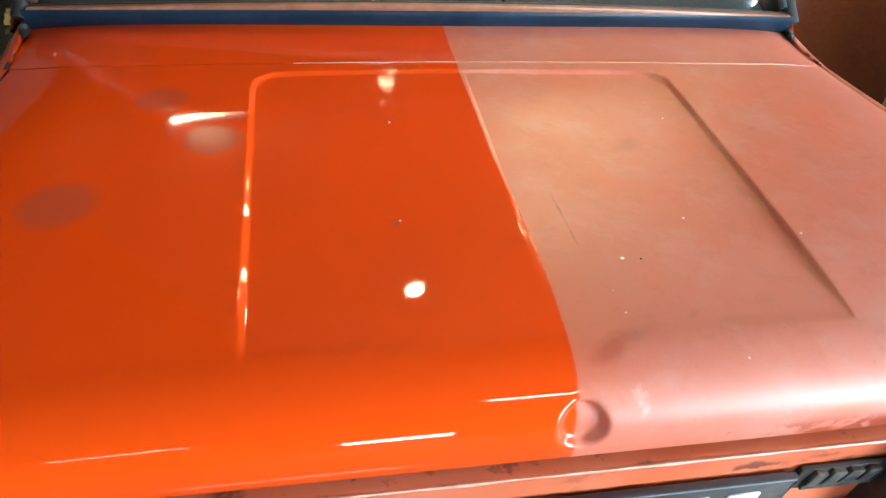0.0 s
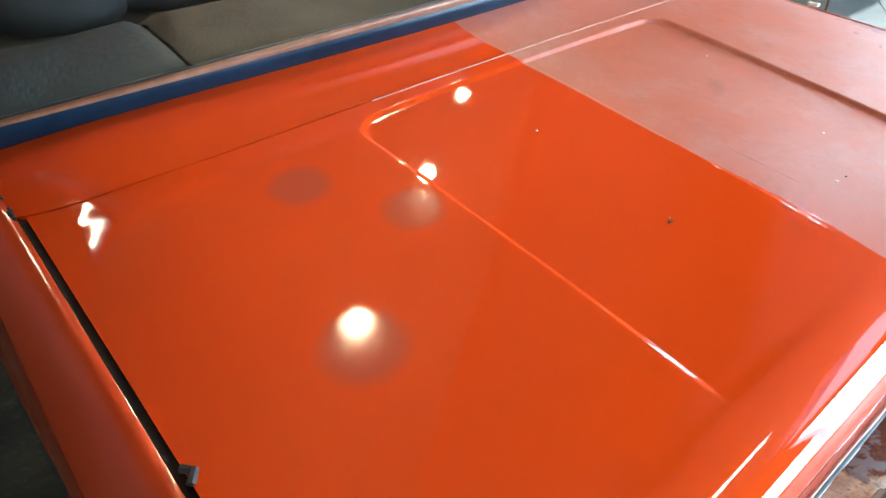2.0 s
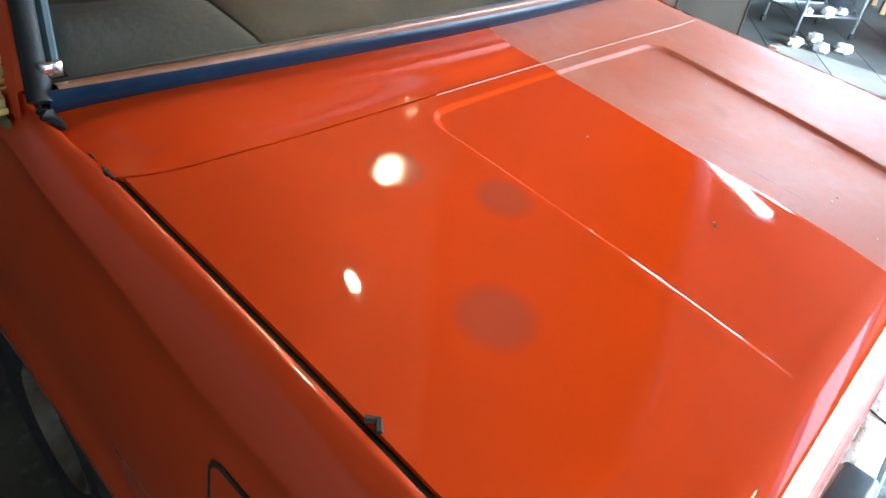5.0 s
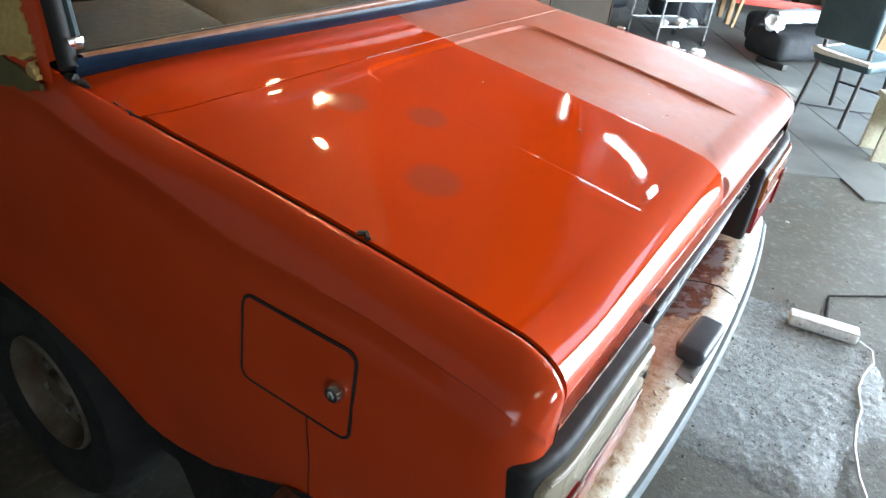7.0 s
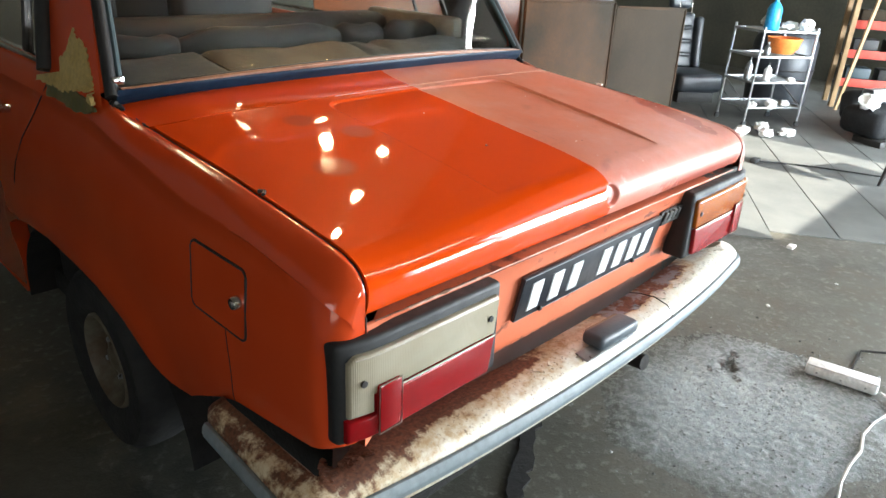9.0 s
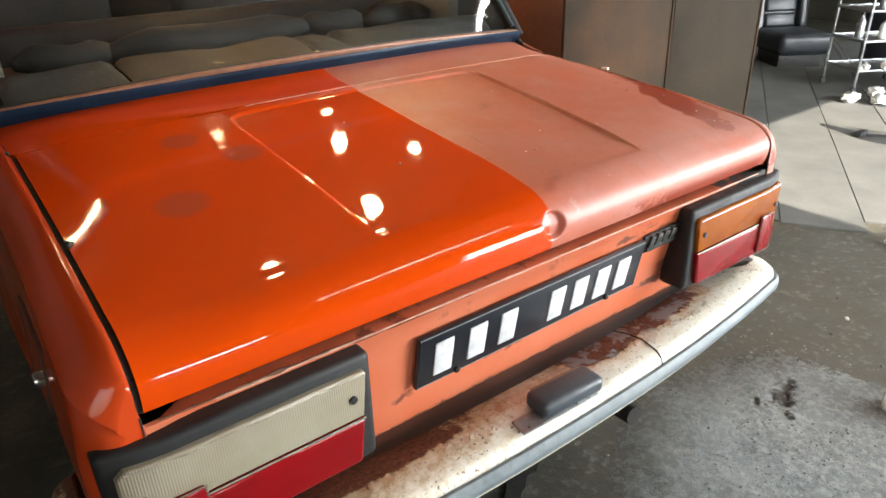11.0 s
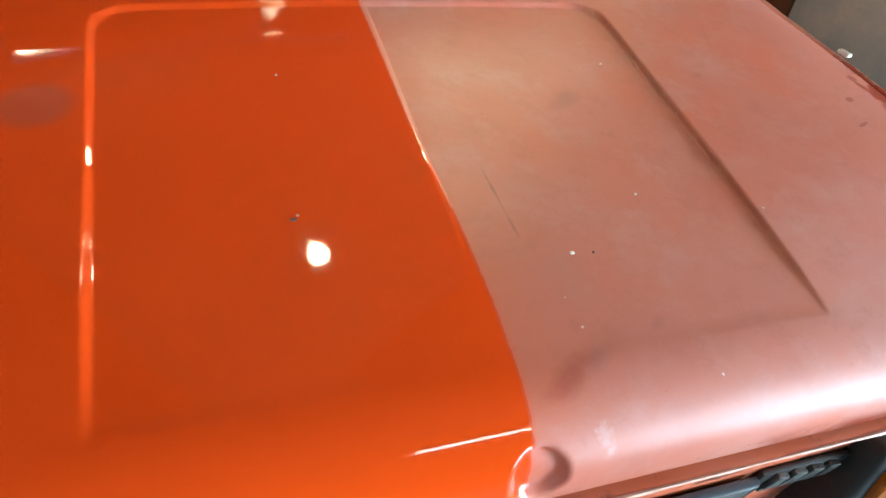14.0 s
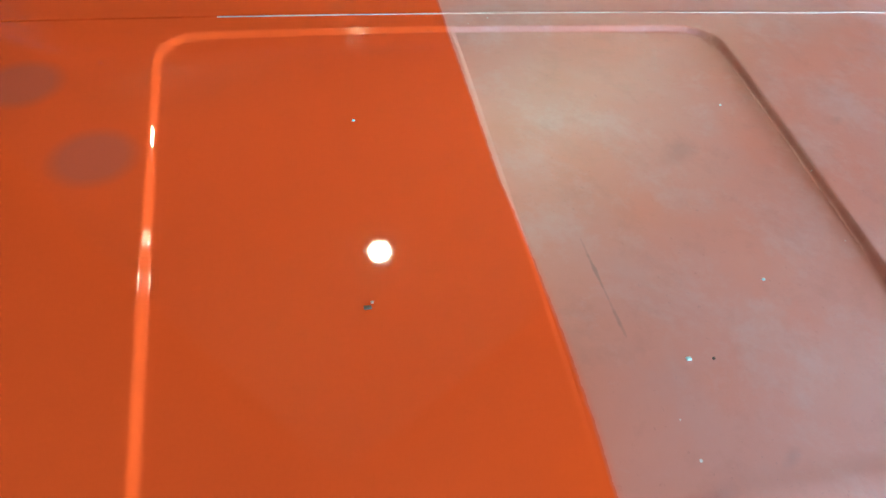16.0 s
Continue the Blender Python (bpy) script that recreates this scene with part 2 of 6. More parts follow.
def paint_rear():
    """Faded rear panel with dirt, primer and rust showing along its edges."""
    m, nt, p, co = start("rear_panel_paint")
    xyz = sep(nt, co)
    w1, w2, w3 = tex(nt, co, 6, 5), tex(nt, co, 28, 6, 0.65), tex(nt, co, 90, 4)
    col = mixc(nt, ramp(nt, w1, [(0.35, 0.0), (0.65, 1.0)]), (0.60, 0.135, 0.058), (0.63, 0.185, 0.095))
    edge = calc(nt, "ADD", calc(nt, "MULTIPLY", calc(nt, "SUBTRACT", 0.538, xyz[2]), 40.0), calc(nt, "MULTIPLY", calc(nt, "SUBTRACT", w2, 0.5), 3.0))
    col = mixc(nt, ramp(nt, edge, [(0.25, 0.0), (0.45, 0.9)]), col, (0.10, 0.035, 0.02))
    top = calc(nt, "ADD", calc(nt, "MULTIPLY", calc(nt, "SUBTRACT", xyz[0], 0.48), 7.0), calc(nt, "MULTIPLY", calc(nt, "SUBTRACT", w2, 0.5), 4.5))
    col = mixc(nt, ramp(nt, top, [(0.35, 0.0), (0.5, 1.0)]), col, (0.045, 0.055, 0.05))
    xz = (xyz[0], xyz[2])
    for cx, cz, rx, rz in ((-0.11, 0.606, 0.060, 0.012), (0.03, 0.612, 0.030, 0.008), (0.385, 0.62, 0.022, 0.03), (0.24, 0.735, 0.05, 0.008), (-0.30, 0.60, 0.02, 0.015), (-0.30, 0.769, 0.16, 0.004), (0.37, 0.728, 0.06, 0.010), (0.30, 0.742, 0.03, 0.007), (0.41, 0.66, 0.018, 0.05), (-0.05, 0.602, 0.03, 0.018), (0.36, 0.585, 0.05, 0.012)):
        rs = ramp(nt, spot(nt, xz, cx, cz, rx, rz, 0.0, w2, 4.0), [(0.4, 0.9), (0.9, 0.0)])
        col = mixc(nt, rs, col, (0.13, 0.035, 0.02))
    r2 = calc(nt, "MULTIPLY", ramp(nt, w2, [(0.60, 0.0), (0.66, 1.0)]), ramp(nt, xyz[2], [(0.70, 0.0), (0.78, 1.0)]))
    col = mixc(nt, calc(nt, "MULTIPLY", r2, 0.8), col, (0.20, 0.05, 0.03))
    nt.links.new(col, p.inputs["Base Color"])
    nt.links.new(ramp(nt, w1, [(0.3, 0.38), (0.7, 0.55)]), p.inputs["Roughness"])
    bump(nt, p, w3, 0.06, 0.004)
    return m


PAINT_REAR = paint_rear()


def rusty_chrome():
    m, nt, p, co = start("rusty_chrome")
    w1, w2, w3 = tex(nt, co, 7, 6, 0.62), tex(nt, co, 38, 6, 0.7), tex(nt, co, 120, 4)
    xyz = sep(nt, co)
    # distance behind the front edge, which bows forward at the ends
    bow = calc(nt, "MULTIPLY", calc(nt, "POWER", calc(nt, "DIVIDE", calc(nt, "ABSOLUTE", xyz[0]), 0.76), 2.2), 0.052)
    behind = calc(nt, "MINIMUM", calc(nt, "SUBTRACT", calc(nt, "ADD", xyz[1], 0.078), bow), 0.085)
    ends = ramp(nt, calc(nt, "ABSOLUTE", xyz[0]), [(0.735, 1.0), (0.79, 0.12)])
    behind = calc(nt, "MULTIPLY", behind, ends)
    leftward = ramp(nt, calc(nt, "ADD", xyz[0], 1.0), [(0.30, 0.36), (0.46, 0.15), (0.80, 0.0)])
    f = calc(nt, "ADD", calc(nt, "MULTIPLY", w1, 0.62), calc(nt, "MULTIPLY", w2, 0.42))
    worn = ramp(nt, calc(nt, "ADD", xyz[0], 0.5), [(0.15, 0.90), (0.48, 0.16)])
    brown_spot = ramp(nt, spot(nt, xyz, 0.185, 0.005, 0.085, 0.055, 0.0, w2, 1.2), [(0.55, 0.85), (1.05, 0.0)])
    worn = calc(nt, "MAXIMUM", worn, brown_spot)
    f = calc(nt, "ADD", calc(nt, "ADD", f, leftward), calc(nt, "MULTIPLY", calc(nt, "MULTIPLY", behind, 5.2), worn))
    f = calc(nt, "ADD", f, calc(nt, "MULTIPLY", ramp(nt, behind, [(0.058, 0.0), (0.085, 0.28)]), worn))
    inner = calc(nt, "ADD", behind, calc(nt, "MULTIPLY", calc(nt, "SUBTRACT", tex(nt, co, 16, 6, 0.65), 0.5), 0.10))
    inner = calc(nt, "MULTIPLY", ramp(nt, inner, [(0.050, 0.0), (0.070, 1.0)]), ramp(nt, calc(nt, "ADD", xyz[0], 0.4), [(0.42, 0.0), (0.50, 1.0), (0.88, 1.0), (0.98, 0.0)]))
    f = calc(nt, "ADD", f, calc(nt, "MULTIPLY", inner, 0.40))
    streak = nt.nodes.new("ShaderNodeMapping")
    streak.inputs["Scale"].default_value = (60, 6, 6)
    nt.links.new(co, streak.inputs["Vector"])
    w4 = tex(nt, streak.outputs[0], 1.0, 4, 0.6)
    f = calc(nt, "ADD", f, calc(nt, "MULTIPLY", calc(nt, "SUBTRACT", w4, 0.5), 0.22))
    ochre = mixc(nt, ramp(nt, w2, [(0.35, 0.0), (0.65, 1.0)]), (0.62, 0.54, 0.37), (0.40, 0.23, 0.09))
    brown = mixc(nt, ramp(nt, w3, [(0.35, 0.0), (0.65, 1.0)]), (0.075, 0.026, 0.013), (0.17, 0.065, 0.032))
    k1 = ramp(nt, f, [(0.60, 0.0), (0.82, 1.0)])
    k2 = ramp(nt, f, [(0.88, 0.0), (0.96, 1.0)])
    chrome = mixc(nt, ramp(nt, w2, [(0.3, 0.0), (0.7, 1.0)]), (0.78, 0.77, 0.71), (0.66, 0.61, 0.48))
    col = mixc(nt, k2, mixc(nt, calc(nt, "MULTIPLY", k1, 0.9), chrome, ochre), brown)
    steel = calc(nt, "MULTIPLY", inner, ramp(nt, tex(nt, co, 22, 5, 0.6), [(0.50, 0.0), (0.56, 0.9)]))
    col = mixc(nt, steel, col, (0.24, 0.27, 0.30))
    pits = ramp(nt, tex(nt, co, 150, 2, 0.5), [(0.62, 0.0), (0.68, 0.85)])
    pits = calc(nt, "MULTIPLY", pits, ramp(nt, w1, [(0.38, 0.15), (0.60, 1.0)]))
    col = mixc(nt, pits, col, (0.16, 0.10, 0.06))
    nt.links.new(col, p.inputs["Base Color"])
    nt.links.new(calc(nt, "SUBTRACT", 0.22, calc(nt, "MULTIPLY", calc(nt, "MAXIMUM", k1, k2), 0.22)), p.inputs["Metallic"])
    nt.links.new(calc(nt, "ADD", 0.40, calc(nt, "MULTIPLY", calc(nt, "MAXIMUM", k1, k2), 0.28)), p.inputs["Roughness"])
    bump(nt, p, calc(nt, "ADD", calc(nt, "MULTIPLY", f, 0.8), calc(nt, "MULTIPLY", w3, 0.3)), 0.5, 0.006)
    return m


CHROME_RUST = rusty_chrome()
RUBBER = surf("black_rubber", (0.018, 0.02, 0.022), (0.03, 0.032, 0.034), 12, (0.45, 0.65), bumps=0.1)
HOUSING = surf("lamp_housing_black", (0.007, 0.008, 0.009), (0.013, 0.014, 0.015), 12, (0.5, 0.7), bumps=0.1)
RUBBER_BLUE = surf("blue_grey_plastic", (0.045, 0.06, 0.075), (0.065, 0.08, 0.095), 10, (0.35, 0.5), bumps=0.08)
RUBBER_GREY = surf("grey_rubber", (0.17, 0.21, 0.23), (0.23, 0.27, 0.29), 10, (0.45, 0.6), bumps=0.08)
SEAL_BLUE = surf("window_seal", (0.006, 0.018, 0.036), (0.011, 0.026, 0.050), 10, (0.28, 0.40), bumps=0.04)
BRONZE = surf("bronze_strip", (0.20, 0.09, 0.05), (0.26, 0.12, 0.07), 14, (0.3, 0.5), bumps=0.05)
CHROME = surf("chrome", (0.75, 0.75, 0.74), (0.66, 0.66, 0.66), 20, (0.10, 0.25), 1.0, 0.03)
STRIP_DULL = surf("dulled_strip", (0.44, 0.40, 0.33), (0.32, 0.28, 0.22), 40, (0.35, 0.55), 0.4, 0.1)
BLACK = surf("black_paint", (0.012, 0.012, 0.013), (0.025, 0.022, 0.02), 12, (0.45, 0.7), bumps=0.1)
DARK = surf("underside_black", (0.008, 0.008, 0.008), (0.018, 0.016, 0.014), 9, (0.8, 0.95), bumps=0.3)
RUST = surf("flaking_rust", (0.075, 0.030, 0.016), (0.20, 0.10, 0.055), 30, (0.6, 0.9), bumps=0.5, fine=110)
BADGE = surf("worn_badge", (0.020, 0.022, 0.022), (0.06, 0.06, 0.055), 60, (0.3, 0.5), bumps=0.2)
PUTTY = surf("filler_putty", (0.52, 0.38, 0.13), (0.60, 0.47, 0.20), 16, (0.75, 0.9), bumps=0.25, fine=90)
PRIMER = surf("dirty_primer", (0.10, 0.11, 0.045), (0.16, 0.13, 0.05), 24, (0.6, 0.8), bumps=0.2)
PLATE = surf("plate_black", (0.010, 0.013, 0.02), (0.018, 0.022, 0.03), 8, (0.28, 0.42), bumps=0.03)
PLATE_WHITE = surf("plate_silver", (0.70, 0.74, 0.78), (0.78, 0.80, 0.82), 20, (0.25, 0.4), bumps=0.03)
TYRE = surf("tyre_rubber", (0.014, 0.014, 0.015), (0.03, 0.03, 0.028), 14, (0.75, 0.9), bumps=0.3)
RIM = surf("old_cream_rim", (0.21, 0.19, 0.14), (0.10, 0.062, 0.033), 11, (0.45, 0.65), 0.2, 0.15)
SHELF_GREY = surf("grey_shelf_cloth", (0.006, 0.012, 0.015), (0.012, 0.020, 0.025), 9, (0.6, 0.8), bumps=0.2, fine=120)
PALE_EDGE = surf("pale_wear_or_glint", (0.66, 0.42, 0.32), (0.58, 0.28, 0.19), 40, (0.4, 0.6), bumps=0.1)
VINYL = surf("dark_vinyl", (0.007, 0.008, 0.009), (0.015, 0.016, 0.016), 7, (0.62, 0.8), bumps=0.12)
TAN = surf("tan_cloth", (0.038, 0.027, 0.015), (0.060, 0.044, 0.024), 9, (0.8, 0.95), bumps=0.25, fine=140)
LINING = surf("roof_lining_cloth", (0.30, 0.27, 0.21), (0.24, 0.21, 0.16), 10, (0.8, 0.95), bumps=0.1)
CREAM = surf("pale_upholstery", (0.16, 0.15, 0.125), (0.22, 0.205, 0.17), 8, (0.7, 0.85), bumps=0.12)


def lens(name, color, deep, ribs):
    m, nt, p, co = start(name)
    w = nt.nodes.new("ShaderNodeTexWave")
    w.bands_direction = "X"
    w.inputs["Scale"].default_value, w.inputs["Distortion"].default_value = 90, 0.3
    nt.links.new(co, w.inputs["Vector"])
    grime = tex(nt, co, 9, 6, 0.6)
    nt.links.new(mixc(nt, ramp(nt, grime, [(0.35, 0.0), (0.7, 0.6)]), color, deep), p.inputs["Base Color"])
    nt.links.new(ramp(nt, grime, [(0.3, 0.06), (0.7, 0.18)]), p.inputs["Roughness"])
    p.inputs["Transmission Weight"].default_value = 0.3
    bump(nt, p, w.outputs["Fac"], ribs, 0.003)
    return m


LENS_CLEAR = lens("clear_lens", (0.50, 0.45, 0.34), (0.36, 0.30, 0.20), 0.18)
LENS_AMBER = lens("amber_lens", (0.46, 0.115, 0.006), (0.27, 0.060, 0.004), 0.15)
LENS_RED = lens("red_lens", (0.36, 0.005, 0.009), (0.24, 0.004, 0.006), 0.04)


def glass(name, tint, rough=0.0):
    m, nt, p, co = start(name)
    dust = tex(nt, co, 6, 6, 0.6)
    p.inputs["Base Color"].default_value = (*tint, 1)
    p.inputs["Transmission Weight"].default_value = 1.0
    nt.links.new(ramp(nt, dust, [(0.4, rough), (0.8, rough + 0.03)]), p.inputs["Roughness"])
    p.inputs["IOR"].default_value = 1.45
    return m


GLASS = glass("window_glass", (0.88, 0.92, 0.90))


def concrete():
    m, nt, p, co = start("concrete")
    xyz = sep(nt, co)
    w1, w2, w3, w4 = tex(nt, co, 0.9, 6, 0.6), tex(nt, co, 4.5, 6, 0.65), tex(nt, co, 34, 5), tex(nt, co, 150, 4)
    col = mixc(nt, ramp(nt, w1, [(0.35, 0.0), (0.65, 1.0)]), (0.056, 0.055, 0.043), (0.092, 0.089, 0.070))
    col = mixc(nt, ramp(nt, w2, [(0.50, 0.0), (0.72, 0.7)]), col, (0.10, 0.085, 0.058))
    col = mixc(nt, ramp(nt, w3, [(0.55, 0.0), (0.75, 0.5)]), col, (0.28, 0.27, 0.25))
    oil = ramp(nt, spot(nt, xyz, 1.08, 0.0, 0.10, 0.06, 0.4, tex(nt, co, 12, 5), 1.2), [(0.5, 0.85), (1.1, 0.0)])
    col = mixc(nt, oil, col, (0.045, 0.036, 0.03))
    # shade over the floor left of the car, put into the colour
    left_shade = ramp(nt, spot(nt, xyz, -1.75, 0.9, 1.15, 2.3, 0.0, w2, 0.9), [(0.75, 0.92), (1.1, 0.0)])
    col = mixc(nt, left_shade, col, (0.012, 0.016, 0.016))
    nt.links.new(col, p.inputs["Base Color"])
    nt.links.new(ramp(nt, w2, [(0.3, 0.42), (0.7, 0.72)]), p.inputs["Roughness"])
    bump(nt, p, calc(nt, "ADD", w3, calc(nt, "MULTIPLY", w4, 0.5)), 0.35, 0.008)
    return m


CONCRETE = concrete()


def gravel_mat():
    m, nt, p, co = start("crushed_concrete")
    xyz = sep(nt, co)
    w1, w2, w3 = tex(nt, co, 9, 6, 0.65), tex(nt, co, 45, 6, 0.7), tex(nt, co, 170, 4, 0.6)
    col = mixc(nt, ramp(nt, w1, [(0.35, 0.0), (0.65, 1.0)]), (0.19, 0.212, 0.218), (0.28, 0.304, 0.31))
    col = mixc(nt, ramp(nt, w2, [(0.50, 0.0), (0.70, 0.7)]), col, (0.40, 0.425, 0.43))
    col = mixc(nt, ramp(nt, w2, [(0.28, 0.7), (0.42, 0.0)]), col, (0.10, 0.105, 0.105))
    rim_d = spot(nt, xyz, 0.92, -0.12, 0.75, 0.58, 0.0, tex(nt, co, 5, 5, 0.65), 0.9)
    col = mixc(nt, ramp(nt, rim_d, [(0.35, 0.0), (0.80, 0.85)]), col, (0.075, 0.073, 0.058))
    # holes of the broken patch, their darkness put into the colour
    for cx, cy, rx, ry in HOLES:
        h = ramp(nt, spot(nt, xyz, cx, cy, rx, ry, 0.5, w2, 2.2), [(0.6, 0.95), (1.0, 0.0)])
        col = mixc(nt, h, col, (0.022, 0.019, 0.016))
    nt.links.new(col, p.inputs["Base Color"])
    nt.links.new(ramp(nt, w2, [(0.3, 0.14), (0.7, 0.40)]), p.inputs["Roughness"])
    bump(nt, p, calc(nt, "ADD", w2, calc(nt, "MULTIPLY", w3, 0.6)), 0.38, 0.008)
    return m


HOLES = ((1.13, 0.03, 0.072, 0.042), (1.21, 0.045, 0.040, 0.020), (1.06, -0.03, 0.032, 0.018), (1.05, 0.07, 0.022, 0.014))
GRAVEL = gravel_mat()


def stones():
    m, nt, p, co = start("loose_stones")
    geo = nt.nodes.new("ShaderNodeNewGeometry")
    r = geo.outputs["Random Per Island"]
    nt.links.new(ramp(nt, r, [(0.0, (0.05, 0.052, 0.05)), (0.5, (0.16, 0.168, 0.165)), (0.88, (0.26, 0.27, 0.268)), (1.0, (0.46, 0.47, 0.46))]), p.inputs["Base Color"])
    nt.links.new(ramp(nt, r, [(0.0, 0.2), (1.0, 0.5)]), p.inputs["Roughness"])
    return m


STONES = stones()
PLANK = surf("grey_floor_board", (0.10, 0.106, 0.100), (0.145, 0.15, 0.14), 3, (0.6, 0.8), bumps=0.2, fine=80)
WALL = surf("dirty_plaster", (0.078, 0.077, 0.060), (0.115, 0.11, 0.082), 1.4, (0.8, 0.95), bumps=0.15, fine=30)
WALL_DARK = surf("grimy_wall", (0.085, 0.09, 0.088), (0.13, 0.135, 0.13), 1.2, (0.8, 0.95), bumps=0.15, fine=30)
SHEET = surf("pale_hardboard", (0.125, 0.105, 0.073), (0.155, 0.13, 0.09), 1.6, (0.7, 0.9), bumps=0.08, fine=40)
CEIL = surf("smoky_boards", (0.055, 0.044, 0.032), (0.09, 0.07, 0.05), 2.0, (0.8, 0.95), bumps=0.15, fine=30)
BOARD = surf("brown_hardboard", (0.072, 0.036, 0.017), (0.026, 0.019, 0.012), 2.2, (0.62, 0.85), bumps=0.06)
BOARD_GREY = surf("grey_brown_hardboard", (0.040, 0.029, 0.019), (0.028, 0.021, 0.014), 2.6, (0.70, 0.85), bumps=0.06)
BOARD_RED = surf("red_brown_board", (0.20, 0.060, 0.018), (0.15, 0.045, 0.015), 1.6, (0.3, 0.45), bumps=0.06)
for _m in (BOARD, BOARD_GREY, SEAL_BLUE):
    _m.node_tree.nodes["Principled BSDF"].inputs["Specular IOR Level"].default_value = 0.15
STEEL = surf("zinc_tube", (0.34, 0.36, 0.37), (0.44, 0.45, 0.45), 14, (0.25, 0.4), 0.8, 0.05)
WHITE = surf("white_enamel", (0.72, 0.71, 0.67), (0.80, 0.79, 0.76), 7, (0.35, 0.55), bumps=0.05)
RED = surf("red_paint", (0.50, 0.055, 0.04), (0.58, 0.09, 0.06), 8, (0.45, 0.6), bumps=0.1)
WOOD = surf("bare_wood", (0.34, 0.22, 0.11), (0.42, 0.28, 0.15), 6, (0.6, 0.8), bumps=0.15)
LEATHER = surf("black_leather", (0.020, 0.024, 0.030), (0.038, 0.044, 0.052), 8, (0.30, 0.45), bumps=0.15)
GREYLEATHER = surf("grey_leather", (0.30, 0.32, 0.34), (0.38, 0.40, 0.41), 8, (0.35, 0.5), bumps=0.12)
CREAMPAINT = surf("cream_paint", (0.55, 0.52, 0.38), (0.63, 0.60, 0.46), 6, (0.5, 0.7), bumps=0.08)
BLUE = surf("blue_plastic", (0.02, 0.30, 0.62), (0.04, 0.38, 0.70), 10, (0.25, 0.4), bumps=0.03)
ORANGE = surf("orange_plastic", (0.75, 0.20, 0.04), (0.80, 0.26, 0.06), 10, (0.3, 0.45), bumps=0.03)
PETROL = surf("petrol_cover", (0.018, 0.040, 0.050), (0.032, 0.058, 0.068), 5, (0.45, 0.6), bumps=0.08)
SOOT = surf("black_worn_cloth", (0.006, 0.007, 0.009), (0.015, 0.017, 0.02), 9, (0.7, 0.9), bumps=0.3)
PLASTIC = surf("white_plastic", (0.80, 0.81, 0.80), (0.84, 0.84, 0.83), 5, (0.35, 0.5), bumps=0.02)
PAPER = surf("white_paper", (0.78, 0.78, 0.76), (0.84, 0.84, 0.82), 10, (0.8, 0.95), bumps=0.1)


def glow(name, color, strength):
    m = bpy.data.materials.new(name)
    m.use_nodes = True
    p = m.node_tree.nodes["Principled BSDF"]
    p.inputs["Emission Color"].default_value = (*color, 1)
    p.inputs["Emission Strength"].default_value = strength
    p.inputs["Base Color"].default_value = (0.9, 0.9, 0.9, 1)
    return m


BULB = glow("lit_bulb", (1.0, 0.67, 0.33), 115)
BULB_IN = glow("dim_bulb", (1.0, 0.67, 0.33), 42)
TUBE = glow("lit_tube", (1.0, 0.80, 0.42), 24)
TUBE_WHITE = glow("lit_white_tube", (1.0, 0.97, 0.90), 27)
TUBE_SOFT = glow("dim_white_tube", (1.0, 0.84, 0.62), 12)

# ---- mesh helpers ----


def mesh_of(name, verts, faces, smooth=40):
    me = bpy.data.meshes.new(name)
    me.from_pydata([tuple(v) for v in verts], [], faces)
    me.validate()
    if smooth:
        me.polygons.foreach_set("use_smooth", [True] * len(me.polygons))
        me.set_sharp_from_angle(angle=radians(smooth))
    return me


def part(name, geo, material, parent=None, label="", smooth=40):
    if isinstance(geo, bmesh.types.BMesh):
        me = bpy.data.meshes.new(name)
        bmesh.ops.recalc_face_normals(geo, faces=geo.faces)
        geo.to_mesh(me)
        geo.free()
        if smooth:
            me.polygons.foreach_set("use_smooth", [True] * len(me.polygons))
            me.set_sharp_from_angle(angle=radians(smooth))
    else:
        me = mesh_of(name, geo[0], geo[1], smooth)
    me.materials.append(material)
    ob = new(name, me)
    ob.parent = parent
    if label:
        ob["label"] = label
    return ob


def root(name, x=0.0, y=0.0, z=0.0, rz=0.0):
    ob = new(name)
    ob.empty_display_size = 0.1
    ob.matrix_basis = pose(x, y, z, 0, 0, rz)
    return ob


def add_box(bm, c, s, bevel=0.0, m=None, seg=2):
    r = bmesh.ops.create_cube(bm, size=1.0)
    vs = r["verts"]
    bmesh.ops.transform(bm, matrix=Matrix.Translation(c) @ Matrix.Diagonal((*s, 1)), verts=vs)
    if bevel:
        es = list({e for v in vs for e in v.link_edges})
        out = bmesh.ops.bevel(bm, geom=es, offset=bevel, segments=seg, affect="EDGES", profile=0.5)
        vs = list({v for f in out["faces"] for v in f.verts} | {v for v in vs if v.is_valid})
    if m is not None:
        bmesh.ops.transform(bm, matrix=m, verts=[v for v in vs if v.is_valid])
    return bm


def box(c, s, bevel=0.004, m=None, seg=2):
    return add_box(bmesh.new(), c, s, bevel, m, seg)


